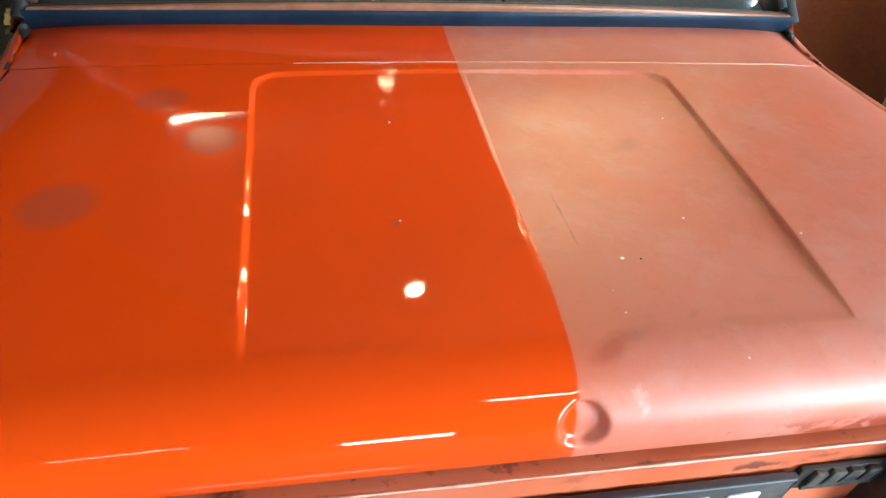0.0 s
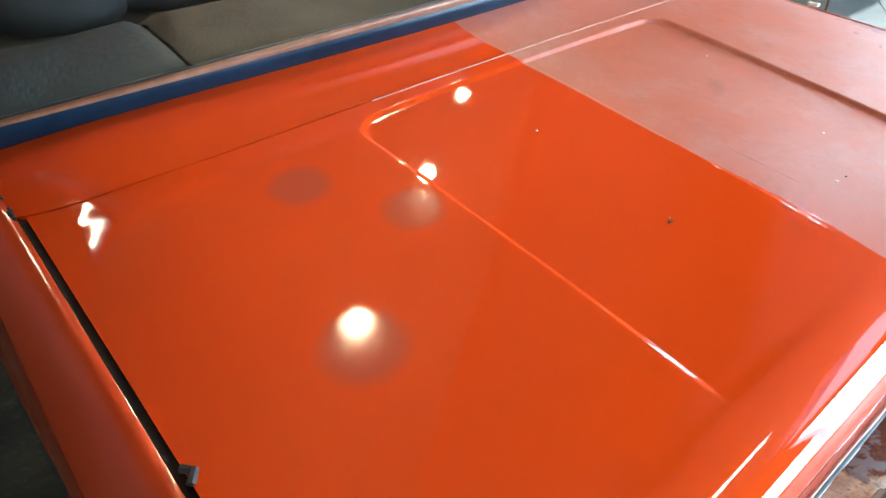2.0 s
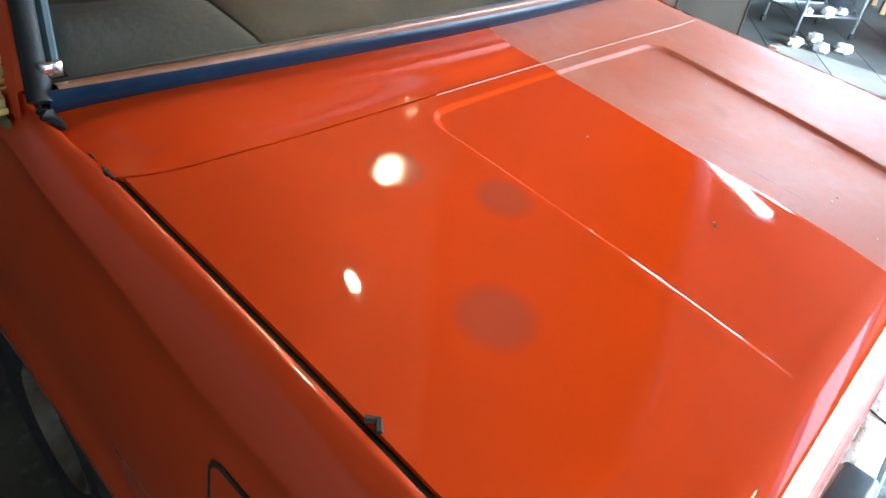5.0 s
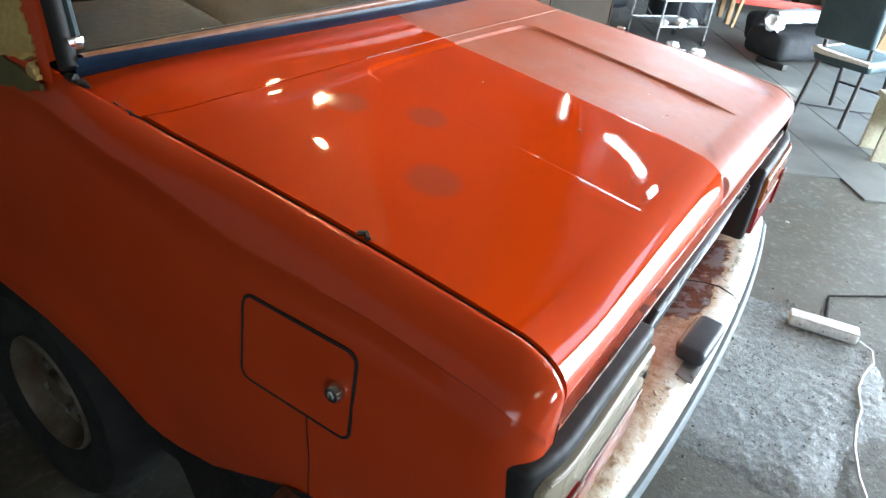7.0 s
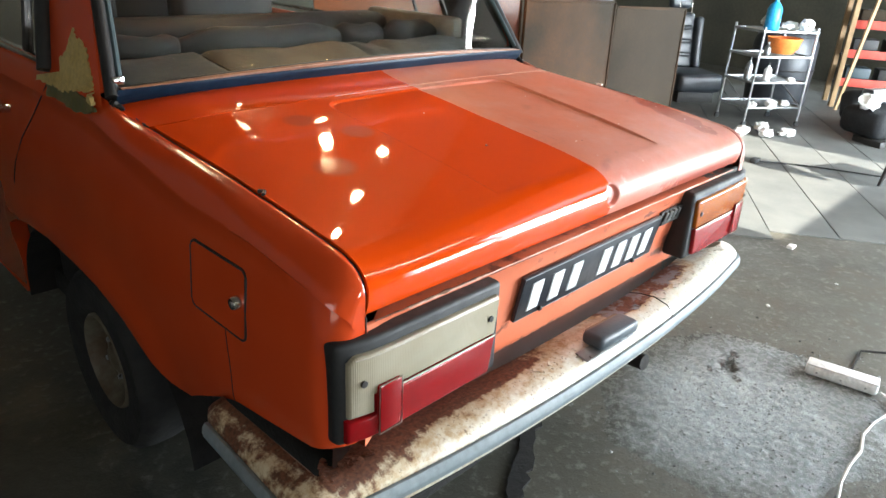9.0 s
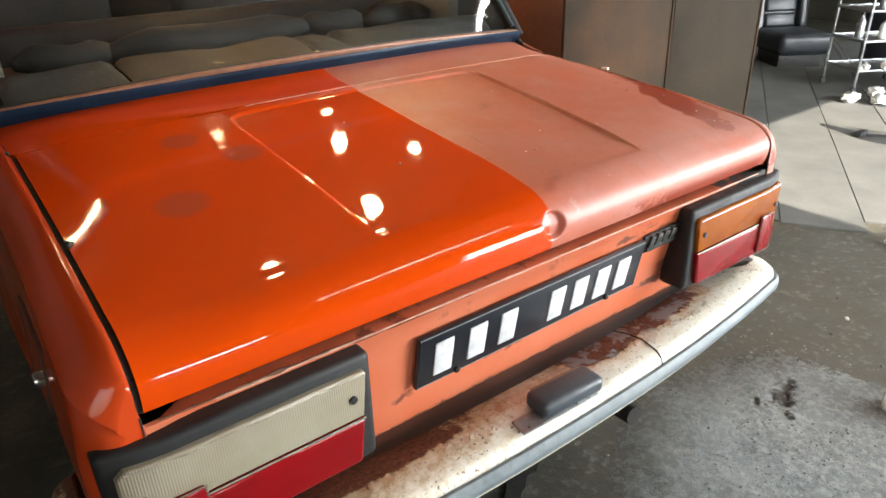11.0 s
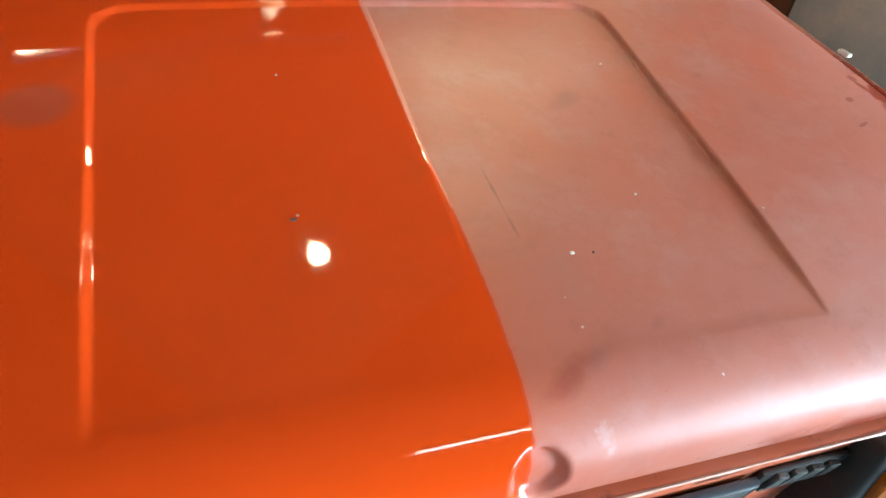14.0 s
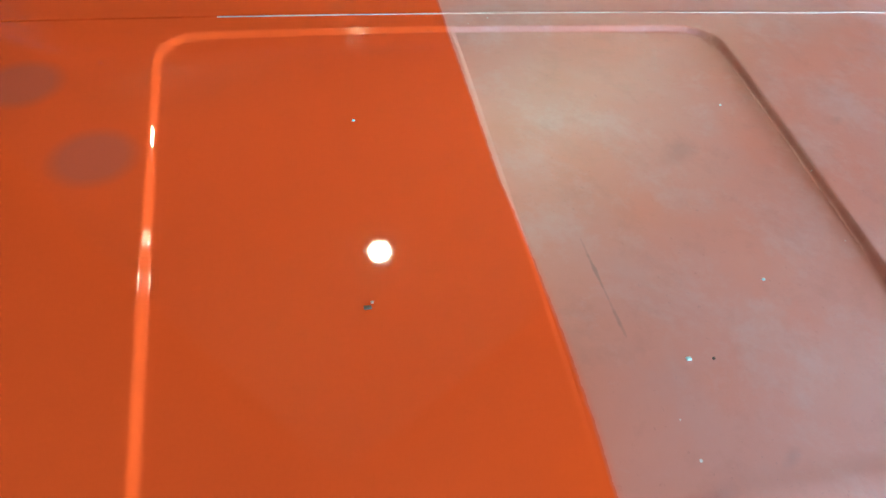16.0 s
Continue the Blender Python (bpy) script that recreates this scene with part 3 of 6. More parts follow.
def sweep(points, radius, sides=8, closed=False):
    """A round tube along points."""
    pts = [Vector(p) for p in points]
    n = len(pts)
    rad = radius if isinstance(radius, (list, tuple)) else [radius] * n
    verts, faces = [], []
    up = Vector((0, 0, 1))
    for i, p in enumerate(pts):
        a = pts[(i - 1) % n] if closed or i else p
        b = pts[(i + 1) % n] if closed or i < n - 1 else p
        d = (b - a).normalized()
        if abs(d.dot(up)) > 0.95:
            s = d.cross(Vector((1, 0, 0))).normalized()
        else:
            s = d.cross(up).normalized()
        t = s.cross(d)
        for k in range(sides):
            w = 2 * math.pi * k / sides
            verts.append(p + rad[i] * (math.cos(w) * s + math.sin(w) * t))
    for i in range(n if closed else n - 1):
        j = (i + 1) % n
        for k in range(sides):
            l = (k + 1) % sides
            faces.append((i * sides + k, i * sides + l, j * sides + l, j * sides + k))
    if not closed:
        faces.append(tuple(range(sides))[::-1])
        faces.append(tuple(range((n - 1) * sides, n * sides)))
    return verts, faces


def grid(f, us, vs):
    verts = [f(u, v) for v in vs for u in us]
    n = len(us)
    faces = [(j * n + i, j * n + i + 1, (j + 1) * n + i + 1, (j + 1) * n + i) for j in range(len(vs) - 1) for i in range(n - 1)]
    return verts, faces


def shell(geo, thick):
    """Close a sheet into a thin solid, thickened against its normals (given as a vector)."""
    verts, faces = geo
    n = len(verts)
    t = Vector(thick)
    verts = [Vector(v) for v in verts] + [Vector(v) + t for v in verts]
    edge = {}
    for f in faces:
        for a, b in zip(f, f[1:] + f[:1]):
            if (b, a) in edge:
                del edge[(b, a)]
            else:
                edge[(a, b)] = True
    out = list(faces) + [tuple(i + n for i in f[::-1]) for f in faces]
    out += [(b, a, a + n, b + n) for a, b in edge]
    return verts, out


def join(*geos):
    verts, faces = [], []
    for v, f in geos:
        k = len(verts)
        verts += list(v)
        faces += [tuple(i + k for i in q) for q in f]
    return verts, faces


def prism(outline, depth):
    """A flat outline of 3D points, made solid along the vector depth."""
    n = len(outline)
    d = Vector(depth)
    verts = [Vector(p) for p in outline] + [Vector(p) + d for p in outline]
    faces = [tuple(range(n)), tuple(range(2 * n - 1, n - 1, -1))]
    faces += [(i, (i + 1) % n, (i + 1) % n + n, i + n) for i in range(n)]
    return verts, faces


def lathe(profile, axis_m, seg=32, caps=True):
    """profile: (radius, along) pairs turned about z, then placed."""
    verts, faces = [], []
    for r, h in profile:
        for k in range(seg):
            w = 2 * math.pi * k / seg
            verts.append(axis_m @ Vector((r * math.cos(w), r * math.sin(w), h)))
    for i in range(len(profile) - 1):
        for k in range(seg):
            l = (k + 1) % seg
            faces.append((i * seg + k, i * seg + l, (i + 1) * seg + l, (i + 1) * seg + k))
    if caps:
        faces.append(tuple(range(seg))[::-1])
        faces.append(tuple(range((len(profile) - 1) * seg, len(profile) * seg)))
    return verts, faces


def lerp(x, xs, ys):
    return float(np.interp(x, xs, ys))


def steps(a, b, n):
    return [a + (b - a) * i / n for i in range(n + 1)]


def smooth01(t):
    t = min(1.0, max(0.0, t))
    return t * t * (3 - 2 * t)


# ---- the room ----
X0, X1, Y0, Y1, TOP = -2.7, 9.2, -3.2, 6.6, 2.78


def wall_with_opening(name, along, fixed, a, b, holes, out, mat, label):
    """A wall 0.2 thick between a and b along one axis; holes: (from, to, low, high)."""
    bm = bmesh.new()
    cuts = sorted({a, b, *[h[0] for h in holes], *[h[1] for h in holes]})
    for p, q in zip(cuts, cuts[1:]):
        mid = (p + q) / 2
        hs = [h for h in holes if h[0] <= mid <= h[1]]
        spans = [(FLOOR, TOP)] if not hs else [(FLOOR, hs[0][2]), (hs[0][3], TOP)]
        for lo, hi in spans:
            if hi - lo < 0.01:
                continue
            c, s = [0, 0, (lo + hi) / 2], [0.2, 0.2, hi - lo]
            i = 0 if along == "x" else 1
            c[i], s[i] = mid, q - p
            c[1 - i] = fixed + out * 0.1
            add_box(bm, c, s)
    return tagged(part(name, bm, mat, smooth=0), label, "wall", kind="structure")


wall_with_opening("wall_south", "x", Y0, X0, X1, [(-0.2, 0.42, 0.36, 0.74), (1.95, 2.88, 0.12, 1.40), (2.95, 7.6, 0.0, 2.5)], -1, WALL, "grimy plaster wall with window openings")
wall_with_opening("wall_north", "x", Y1, X0, X1, [], 1, WALL, "dirty plaster end wall of the workshop")
wall_with_opening("wall_west", "y", X0, Y0, Y1, [(-2.7, -1.1, 0.35, 1.65)], -1, WALL_DARK, "dark grimy plaster wall with an added window opening")
wall_with_opening("wall_east", "y", X1, Y0, Y1, [(-2.8, -0.8, FLOOR, 2.1), (0.25, 2.35, 1.75, 2.55)], 1, WALL, "olive-cream dirty plaster wall")

# unseen roof light, added and placed so its sun patch falls beside the car
HX0, HX1, HY0, HY1 = 2.55, 4.9, -2.90, -1.50
bm = bmesh.new()
for x0, x1, y0, y1 in ((X0 - 0.2, HX0, Y0 - 0.2, Y1 + 0.2), (HX1, X1 + 0.2, Y0 - 0.2, Y1 + 0.2), (HX0, HX1, Y0 - 0.2, HY0), (HX0, HX1, HY1, Y1 + 0.2)):
    add_box(bm, ((x0 + x1) / 2, (y0 + y1) / 2, TOP + 0.04), (x1 - x0, y1 - y0, 0.08))
tagged(part("ceiling", bm, CEIL, smooth=0), "smoke-darkened boarded ceiling with an added roof light", "ceiling", kind="structure")
# pale sheets under part of the ceiling, their edge running slantwise over the car, and a dark beam beside them
EDGE_A, EDGE_B = Vector((-0.20, 0.38)), Vector((3.60, 3.17))
ED = (EDGE_B - EDGE_A).normalized()
EN = Vector((-ED.y, ED.x))
bm = bmesh.new()
for i in range(4):
    for j in range(3):
        c = EDGE_A + ED * (0.02 + 1.18 * (i + 0.5)) + EN * (0.02 + 0.95 * (j + 0.5))
        add_box(bm, (0, 0, 0), (1.174, 0.944, 0.012), 0.002, pose(c.x, c.y, SHEET_Z + 0.012 + 0.002 * ((i + j) % 2), 0, 0, math.degrees(math.atan2(ED.y, ED.x))))
tagged(part("ceiling_sheets", bm, SHEET, smooth=0), "pale hardboard sheets nailed under the ceiling", "ceiling", kind="structure")
c = (EDGE_A + EDGE_B) / 2
tagged(part("trim", box((0.65, 0, 0), (3.1, 0.014, 0.024), 0.003, pose(c.x, c.y, SHEET_Z + 0.004, 0, 0, math.degrees(math.atan2(ED.y, ED.x)))), TAN), "tan batten along the edge of the ceiling sheets", "trim", kind="structure")
tagged(part("ceiling_beam", box((0, 0, 0), (3.6, 0.16, 0.20), 0.012, pose(2.45, 0.62, TOP - 0.10, 0, 0, 24.3)), BLACK), "dark timber beam under the ceiling", "beam", kind="structure")
OUT = glow("bright_daylight", DAY, 2.0)
for c, s in (((5.25, -3.9, 1.2), (5.6, 0.02, 3.0)), ((-0.25, -3.9, 0.6), (2.2, 0.02, 1.2)), ((9.9, -1.8, 1.1), (0.02, 3.0, 2.6)), ((9.9, 1.3, 2.1), (0.02, 3.0, 1.4))):
    tagged(part("backdrop", box(c, s, 0), OUT, smooth=0), "bright hazy daylight outside the openings", "backdrop", kind="structure")

floor_v = grid(lambda x, y: (x, y, FLOOR + 0.006 * noise.noise(Vector((x * 1.7, y * 1.7, 0)))), steps(X0 - 0.2, X1 + 0.2, 90), steps(Y0 - 0.2, Y1 + 0.2, 76))
floor = tagged(part("floor", floor_v, CONCRETE), "worn stained grey concrete workshop floor", "floor", kind="structure")

# ---- the car ----
car = tagged(root("car", 0.022, 0.012, 0), "old orange-red saloon car with half-polished boot lid", "car")

EDGE_X, FOLD = 0.685, 0.08


SW_Y = np.linspace(0.0, 0.90, 181)
SW_SLOPE = np.interp(SW_Y, [0.05, 0.20, 0.35, 0.47, 0.56, 0.66, 0.78], [0.0787, 0.004, -0.0108, 0.0013, -0.0165, -0.0487, 0.0])
SW_Z = np.concatenate([[0.0], np.cumsum((SW_SLOPE[1:] + SW_SLOPE[:-1]) * 0.0025)])
SW_Z -= np.interp(0.35, SW_Y, SW_Z)


def swell(x, y):
    """How the pressed steel departs from the plain curve of the deck."""
    c = 0.0155 - 0.0746 * y - 0.0458 * y * y
    return float(np.interp(y, SW_Y, SW_Z)) - c * x * x - 0.0047 * x ** 4


def deck(x, y):
    """Height of the boot deck, without its pressed panel."""
    q = y - 0.057
    c = 0.02 + 0.07 * max(0.0, y / 0.69) ** 1.5
    z = 0.888 + 0.165 * q - 0.03 * q * q + 0.03 * max(0.0, y - 0.63) - c * x * x
    # fuller in the middle, flatter towards the window, rolled off along the two sides
    roll = max(0.0, (abs(x) - 0.54) / 0.145) ** 2
    return z + swell(x, y) - roll * swell(0.685, y)


def pressed(x, y):
    """The shallow panel pressed into the lid: a crisp edge, fading towards rear and middle."""
    hx, y1, r = 0.318, 0.612, 0.045
    hx += 0.006 * y / 0.6 if x > 0 else -0.018 * (1 - y / 0.6)
    qx, qy = abs(x) - (hx - r), y - (y1 - r)
    d = math.hypot(max(qx, 0), max(qy, 0)) + min(max(qx, qy), 0) - r
    k = 0.30 * smooth01((hx - abs(x) - 0.012) / 0.30)
    depth = (0.0046 if x < 0 else 0.0066) * (1 - k) * smooth01((y - 0.04) / (0.13 + 0.50 * k))
    return -depth * smooth01(0.5 - d / (0.0095 if x < 0 else 0.0062))


def lid_gap(x):
    return 0.643 + 0.024 * x * x + 0.050 * (x / 0.685) ** 12


def trim_y(x):
    return 0.762 + 0.185 * x * x


def seal_foot(x):
    return 0.9950 - 0.045 * x * x - 0.05 * x ** 4


def cowl_pt(x, v):
    """From the gap of the lid, v 0, to the foot of the window seal, v 1."""
    g, e = lid_gap(x) + 0.0018, trim_y(x)
    rise = seal_foot(x) - deck(x, e)
    y = g + v * (e + 0.008 - g)
    return x, y, deck(x, y) + rise * v ** 3


def fold_pt(x, t):
    """Past the deck: t 0 to 1 round the rear fold, 1 to 2 down to the lid's lower edge."""
    z0 = deck(x, FOLD)
    if t <= 1:
        w0 = math.atan((deck(x, FOLD + 0.002) - z0) / 0.002)
        w = w0 + t * (math.pi / 2 - w0)
        y = FOLD - 0.078 * (math.sin(w) - math.sin(w0)) / (1 - math.sin(w0))
        z = z0 - (z0 - 0.825) * (math.cos(w0) - math.cos(w)) / math.cos(w0)
    else:
        y, z = 0.002 + 0.008 * (t - 1) ** 2, 0.825 - 0.037 * (t - 1)
    r = math.hypot(x - 0.006, z - 0.833)
    if y < 0.05 and r < 0.027:
        y += 0.011 * smooth01((0.027 - r) / 0.010)
    return y, z


def lid_pt(x, v):
    if v >= 0:
        y = FOLD + v * (lid_gap(x) - 0.0018 - FOLD)
        return x, y, deck(x, y) + pressed(x, y)
    y, z = fold_pt(x, -v)
    return x, y, z


def fine_lines(a, b, n, dense, width=0.022, m=12):
    s = set(round(v, 5) for v in steps(a, b, n))
    for d in dense:
        s = {v for v in s if abs(v - d) > width}
        s |= set(round(v, 5) for v in steps(d - width, d + width, m))
    return sorted(v for v in s if a - 1e-6 <= v <= b + 1e-6)


us = fine_lines(-EDGE_X, EDGE_X, 60, (-0.318, 0.318), 0.026, 34)
us = sorted(set(us) | set(round(v, 5) for v in steps(-0.026, 0.038, 22)))
vs = [-v for v in sorted(set(round(q, 4) for q in steps(0.04, 1.0, 22) + steps(1.08, 2.0, 14)), reverse=True)]
vs += fine_lines(0.0, 1.0, 60, (0.955,), 0.035, 30)
top = grid(lid_pt, us, vs)
n_u, n_v = len(us), len(vs)
# folded flange all round
rim = [j * n_u for j in range(n_v)] + [(n_v - 1) * n_u + i for i in range(1, n_u)] + [j * n_u + n_u - 1 for j in range(n_v - 2, -1, -1)] + [i for i in range(n_u - 2, 0, -1)]
verts, faces = list(top[0]), list(top[1])
base = len(verts)
for r, k in ((0.0025, 0.003), (0.004, 0.022)):
    for i in rim:
        p = Vector(verts[i])
        inn = (Vector((0, 0.35, p.z)) - p).normalized()
        inn = Vector((-1 if p.x > 0 else 1, 0, 0)) if abs(abs(p.x) - EDGE_X) < 1e-3 else inn
        q = p + inn * 0.0
        if p.y < 0.03:
            q += Vector((0, k, 0)) if abs(abs(p.x) - EDGE_X) < 1e-3 or p.z < 0.80 else Vector((0, 0, 0))
        else:
            q += Vector((0, 0, -k))
        verts.append(q)
m_r = len(rim)
for i in range(m_r):
    j = (i + 1) % m_r
    faces.append((rim[i], rim[j], base + j, base + i))
    faces.append((base + i, base + j, base + m_r + j, base + m_r + i))
boot_lid = part("boot_lid", (verts, faces), PAINT_LID, car, "boot lid, one half polished glossy orange, the other faded pink", 50)

# cowl between lid and rear window, in the same two paints
cowl_geo = grid(cowl_pt, fine_lines(-0.70, 0.70, 50, ()), steps(0, 1, 14))
cowl_geo = join(cowl_geo, grid(lambda x, v: (x, lid_gap(x) + 0.0018, deck(x, lid_gap(x) + 0.0018) - 0.02 * v), fine_lines(-0.70, 0.70, 50, ()), [0, 0.15, 1]))
part("rear_cowl", cowl_geo, PAINT_LID, car, "panel below the rear window, half polished", 60)
# gutter under the gaps, a raised black ribbon that stands for their shade
gut = []
for t in (1.9, 1.6, 1.3, 1.0, 0.8, 0.6, 0.4, 0.2):
    y, z = fold_pt(0.69, t)
    w = min(1.0, t) * math.pi / 2
    gut.append((0.692, y + 0.013 * math.sin(w), z - 0.013 * math.cos(w)))
gut += [(0.692, y, deck(0.69, y) - 0.013) for y in steps(FOLD, 0.74, 14)]
part("gutter", sweep(gut, 0.010, 8), DARK, car)
part("gutter", sweep([(-p[0], p[1], p[2]) for p in gut], 0.010, 8), DARK, car)
part("gutter", sweep([(x, lid_gap(x), deck(x, lid_gap(x)) - 0.018) for x in steps(-0.69, 0.69, 30)], 0.008, 6), DARK, car)

# edge highlight along the gap of the lid, put into a thin pale strip
part("edge_glint", sweep([(x, lid_gap(x) - 0.0014, deck(x, lid_gap(x)) - 0.0002) for x in steps(-0.26, 0.63, 60)], [0.0008 + 0.0009 * abs(noise.noise(Vector((x * 9, 0, 3)))) for x in steps(-0.26, 0.63, 60)], 6), PALE_EDGE, car, "pale strip standing for the highlight on the lid edge")

# rear wings
SIDE_Z = [0.10, 0.33, 0.42, 0.52, 0.62, 0.72, 0.80, 0.86, 0.95, 1.02]
SIDE_X = [0.715, 0.735, 0.752, 0.764, 0.768, 0.766, 0.757, 0.747, 0.738, 0.722]
ARCH_Y = [0.0, 0.05, 0.30, 0.38, 0.48, 0.55, 0.62, 0.68, 0.74, 0.82, 0.94, 1.07, 1.27, 1.44, 1.58, 1.70, 1.80, 1.86, 1.92, 2.6]
ARCH_Z = [0.565, 0.552, 0.505, 0.470, 0.415, 0.372, 0.360, 0.388, 0.430, 0.475, 0.508, 0.522, 0.528, 0.515, 0.490, 0.44, 0.33, 0.20, 0.08, 0.08]


def wing_stations():
    out = []
    for t in (1.0, 0.96, 0.92, 0.88, 0.84, 0.77, 0.70, 0.62, 0.55, 0.47, 0.40, 0.32, 0.25, 0.18, 0.12, 0.06):
        y, z = fold_pt(0.69, t)
        out.append((max(0.0, y - 0.001), z))
    for y in steps(FOLD, 0.72, 22):
        out.append((y, deck(0.69, y)))
    for y in steps(0.75, 1.2, 14) + steps(1.23, 1.95, 34) + steps(2.0, 2.5, 5):
        out.append((y, lerp(y, [0.72, 0.79, 0.86, 0.95, 1.1, 2.5], [deck(0.69, 0.72), 0.951, 0.966, 0.979, 0.99, 1.0])))
    return out


def wing_row(y, zt):
    r = 0.055
    inset = r * (1 - math.sqrt(max(0.0, 1 - (max(0.0, r - y) / r) ** 2)))
    xg = lerp(y, [0, 0.72, 0.86, 2.5], [0.693, 0.693, 0.708, 0.712])
    zc = min(zt - 0.045, lerp(y, [0, 0.45, 0.85, 2.5], [0.852, 0.858, 0.925, 0.935]))
    zb = lerp(y, ARCH_Y, ARCH_Z)
    xs = lerp(zc, SIDE_Z, SIDE_X) + 0.004 - inset
    pts = [(xg, zt - 0.022), (xg, zt - 0.002), (xg + 0.004, zt)]
    for w, h in ((0.10, 0.02), (0.35, 0.16), (0.62, 0.42), (0.85, 0.74), (0.96, 0.91), (1.0, 1.0)):
        pts.append((xg + 0.004 + (xs - xg - 0.004) * w, zt + (zc - zt) * h))
    lip = smooth01((y - 0.58) / 0.12) * (1 - smooth01((y - 1.76) / 0.1))
    for k in (0.03, 0.1, 0.2, 0.3, 0.4, 0.5, 0.6, 0.7, 0.8, 0.88, 0.94, 0.98, 1.0):
        z = zc + (zb - zc) * k
        x = lerp(z, SIDE_Z, SIDE_X) - inset - (0.004 if k < 0.06 else 0.0)
        x += 0.016 * lip * smooth01((k - 0.72) / 0.2)
        pts.append((x, z))
    x, z = pts[-1]
    pts += [(x - 0.008, z - 0.003), (x - 0.05, z)]
    return pts


ST = wing_stations()
rows = [[(x, y, z) for x, z in wing_row(y, zt)] for y, zt in ST]
wing_v = [p for r in rows for p in r]
k = len(rows[0])
wing_f = [(j * k + i, j * k + i + 1, (j + 1) * k + i + 1, (j + 1) * k + i) for j in range(len(rows) - 1) for i in range(k - 1)]
wing_f.append(tuple(range(k)))
part("rear_wing", (wing_v, wing_f), PAINT_LID, car, "faded right rear wing and doors", 55)
part("rear_wing", ([(-x, y, z) for x, y, z in wing_v], [f[::-1] for f in wing_f]), PAINT_SIDE, car, "semi-gloss orange-red rear wing and doors", 55)

# rear panel with a lip along its top
LEAN = 0.185
RP = [(0.040, 0.772), (0.008, 0.7735), (0.003, 0.7715), (0.003, 0.767), (0.012, 0.760)]
RP += [(0.012 + LEAN * (0.760 - z), z) for z in (0.72, 0.68, 0.64, 0.60, 0.57, 0.540)]
RP += [(0.060, 0.528), (0.072, 0.520), (0.092, 0.516), (0.10, 0.40)]
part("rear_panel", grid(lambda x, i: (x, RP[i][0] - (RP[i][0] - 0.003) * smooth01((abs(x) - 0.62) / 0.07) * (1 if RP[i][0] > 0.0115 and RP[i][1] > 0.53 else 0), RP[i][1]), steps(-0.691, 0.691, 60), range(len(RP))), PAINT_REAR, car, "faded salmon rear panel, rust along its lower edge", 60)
part("lid_seal", sweep([(x, 0.036, 0.780) for x in steps(-0.70, 0.70, 40)], 0.008, 6), DARK, car)
part("rusted_lip", sweep([(x, 0.0025, 0.7745 + 0.0015 * noise.noise(Vector((x * 40, 1, 1)))) for x in steps(-0.672, -0.40, 110)], [0.0012 + 0.0042 * max(0.0, noise.noise(Vector((x * 30, 5, 2)))) for x in steps(-0.672, -0.40, 110)], 6), RUST, car, "rust breaking out along the lip")
lip_x = steps(-0.60, 0.66, 120)
part("worn_lip", sweep([(x, 0.0032, 0.7712) for x in lip_x], [0.0009 + 0.0016 * max(0.0, 0.55 + noise.noise(Vector((x * 14, 2, 7)))) for x in lip_x], 6), PALE_EDGE, car, "pale chipped lip of the rear panel")
part("inner_body", box((0, 0.9, 0.45), (1.30, 1.6, 0.5), 0.02), DARK, car)
part("floor_pan", box((0, 1.3, 0.16), (1.30, 2.3, 0.10), 0.02), DARK, car)

for s in (-1, 1):
    part("panel_seam", sweep([(s * 0.692, 0.0005, z) for z in steps(0.60, 0.79, 8)], 0.0012, 5), BLACK, car)

# dark rust in short breaks along the wing seam and at the window's corner
rs = random.Random(4)
for sgn in (-1, 1):
    for y0, y1, r in ((0.705, 0.738, 0.0030), (0.746, 0.768, 0.0016), (0.815, 0.868, 0.0085)):
        yy = steps(y0, y1, 14)
        seam = [(sgn * (0.694 + 0.002 * rs.random() + 0.012 * smooth01((y - 0.80) / 0.06)), y, lerp(y, [0.70, 0.72, 0.79, 0.86, 0.90], [deck(0.69, 0.70), deck(0.69, 0.72), 0.951, 0.966, 0.972]) + 0.0005) for y in yy]
        part("rusted_seam", sweep(seam, [r * (0.35 + 0.9 * rs.random()) * math.sin(math.pi * (i + 0.6) / 15.2) for i in range(len(seam))], 7), BLACK, car, "black rust along the seam")
part("chip", sweep([(-0.686, 0.285, deck(0.686, 0.285) + 0.001), (-0.679, 0.293, deck(0.68, 0.293) + 0.002), (-0.686, 0.302, deck(0.686, 0.302) + 0.001)], 0.004, 6), BLACK, car)

# window aperture: upright blue seal, thin bronze strip, rubber, pane
def seal_top(x):
    return Vector((x, 0.752 + 0.168 * x * x, 1.0215 - 0.052 * x * x))


def strip_top(x):
    return Vector((x, 0.752 + 0.205 * x * x, 1.0345 - 0.077 * x * x))


def win_pt(x, h, off=0.0):
    """On the sheet of the rear window: x across, h from 0 at its foot to 1 at the roof."""
    foot = strip_top(x) + Vector((0, 0.008, -0.004))
    p = foot.lerp(Vector((x, 1.068 + 0.050 * x * x, 1.357 - 0.050 * x * x)), h)
    return p + Vector((0, -0.74, 0.67)) * off


def seal_row(x, v):
    p = Vector((x, trim_y(x), seal_foot(x))).lerp(seal_top(x), v)
    return p + Vector((0, -0.005, 0.002)) * math.sin(math.pi * v)


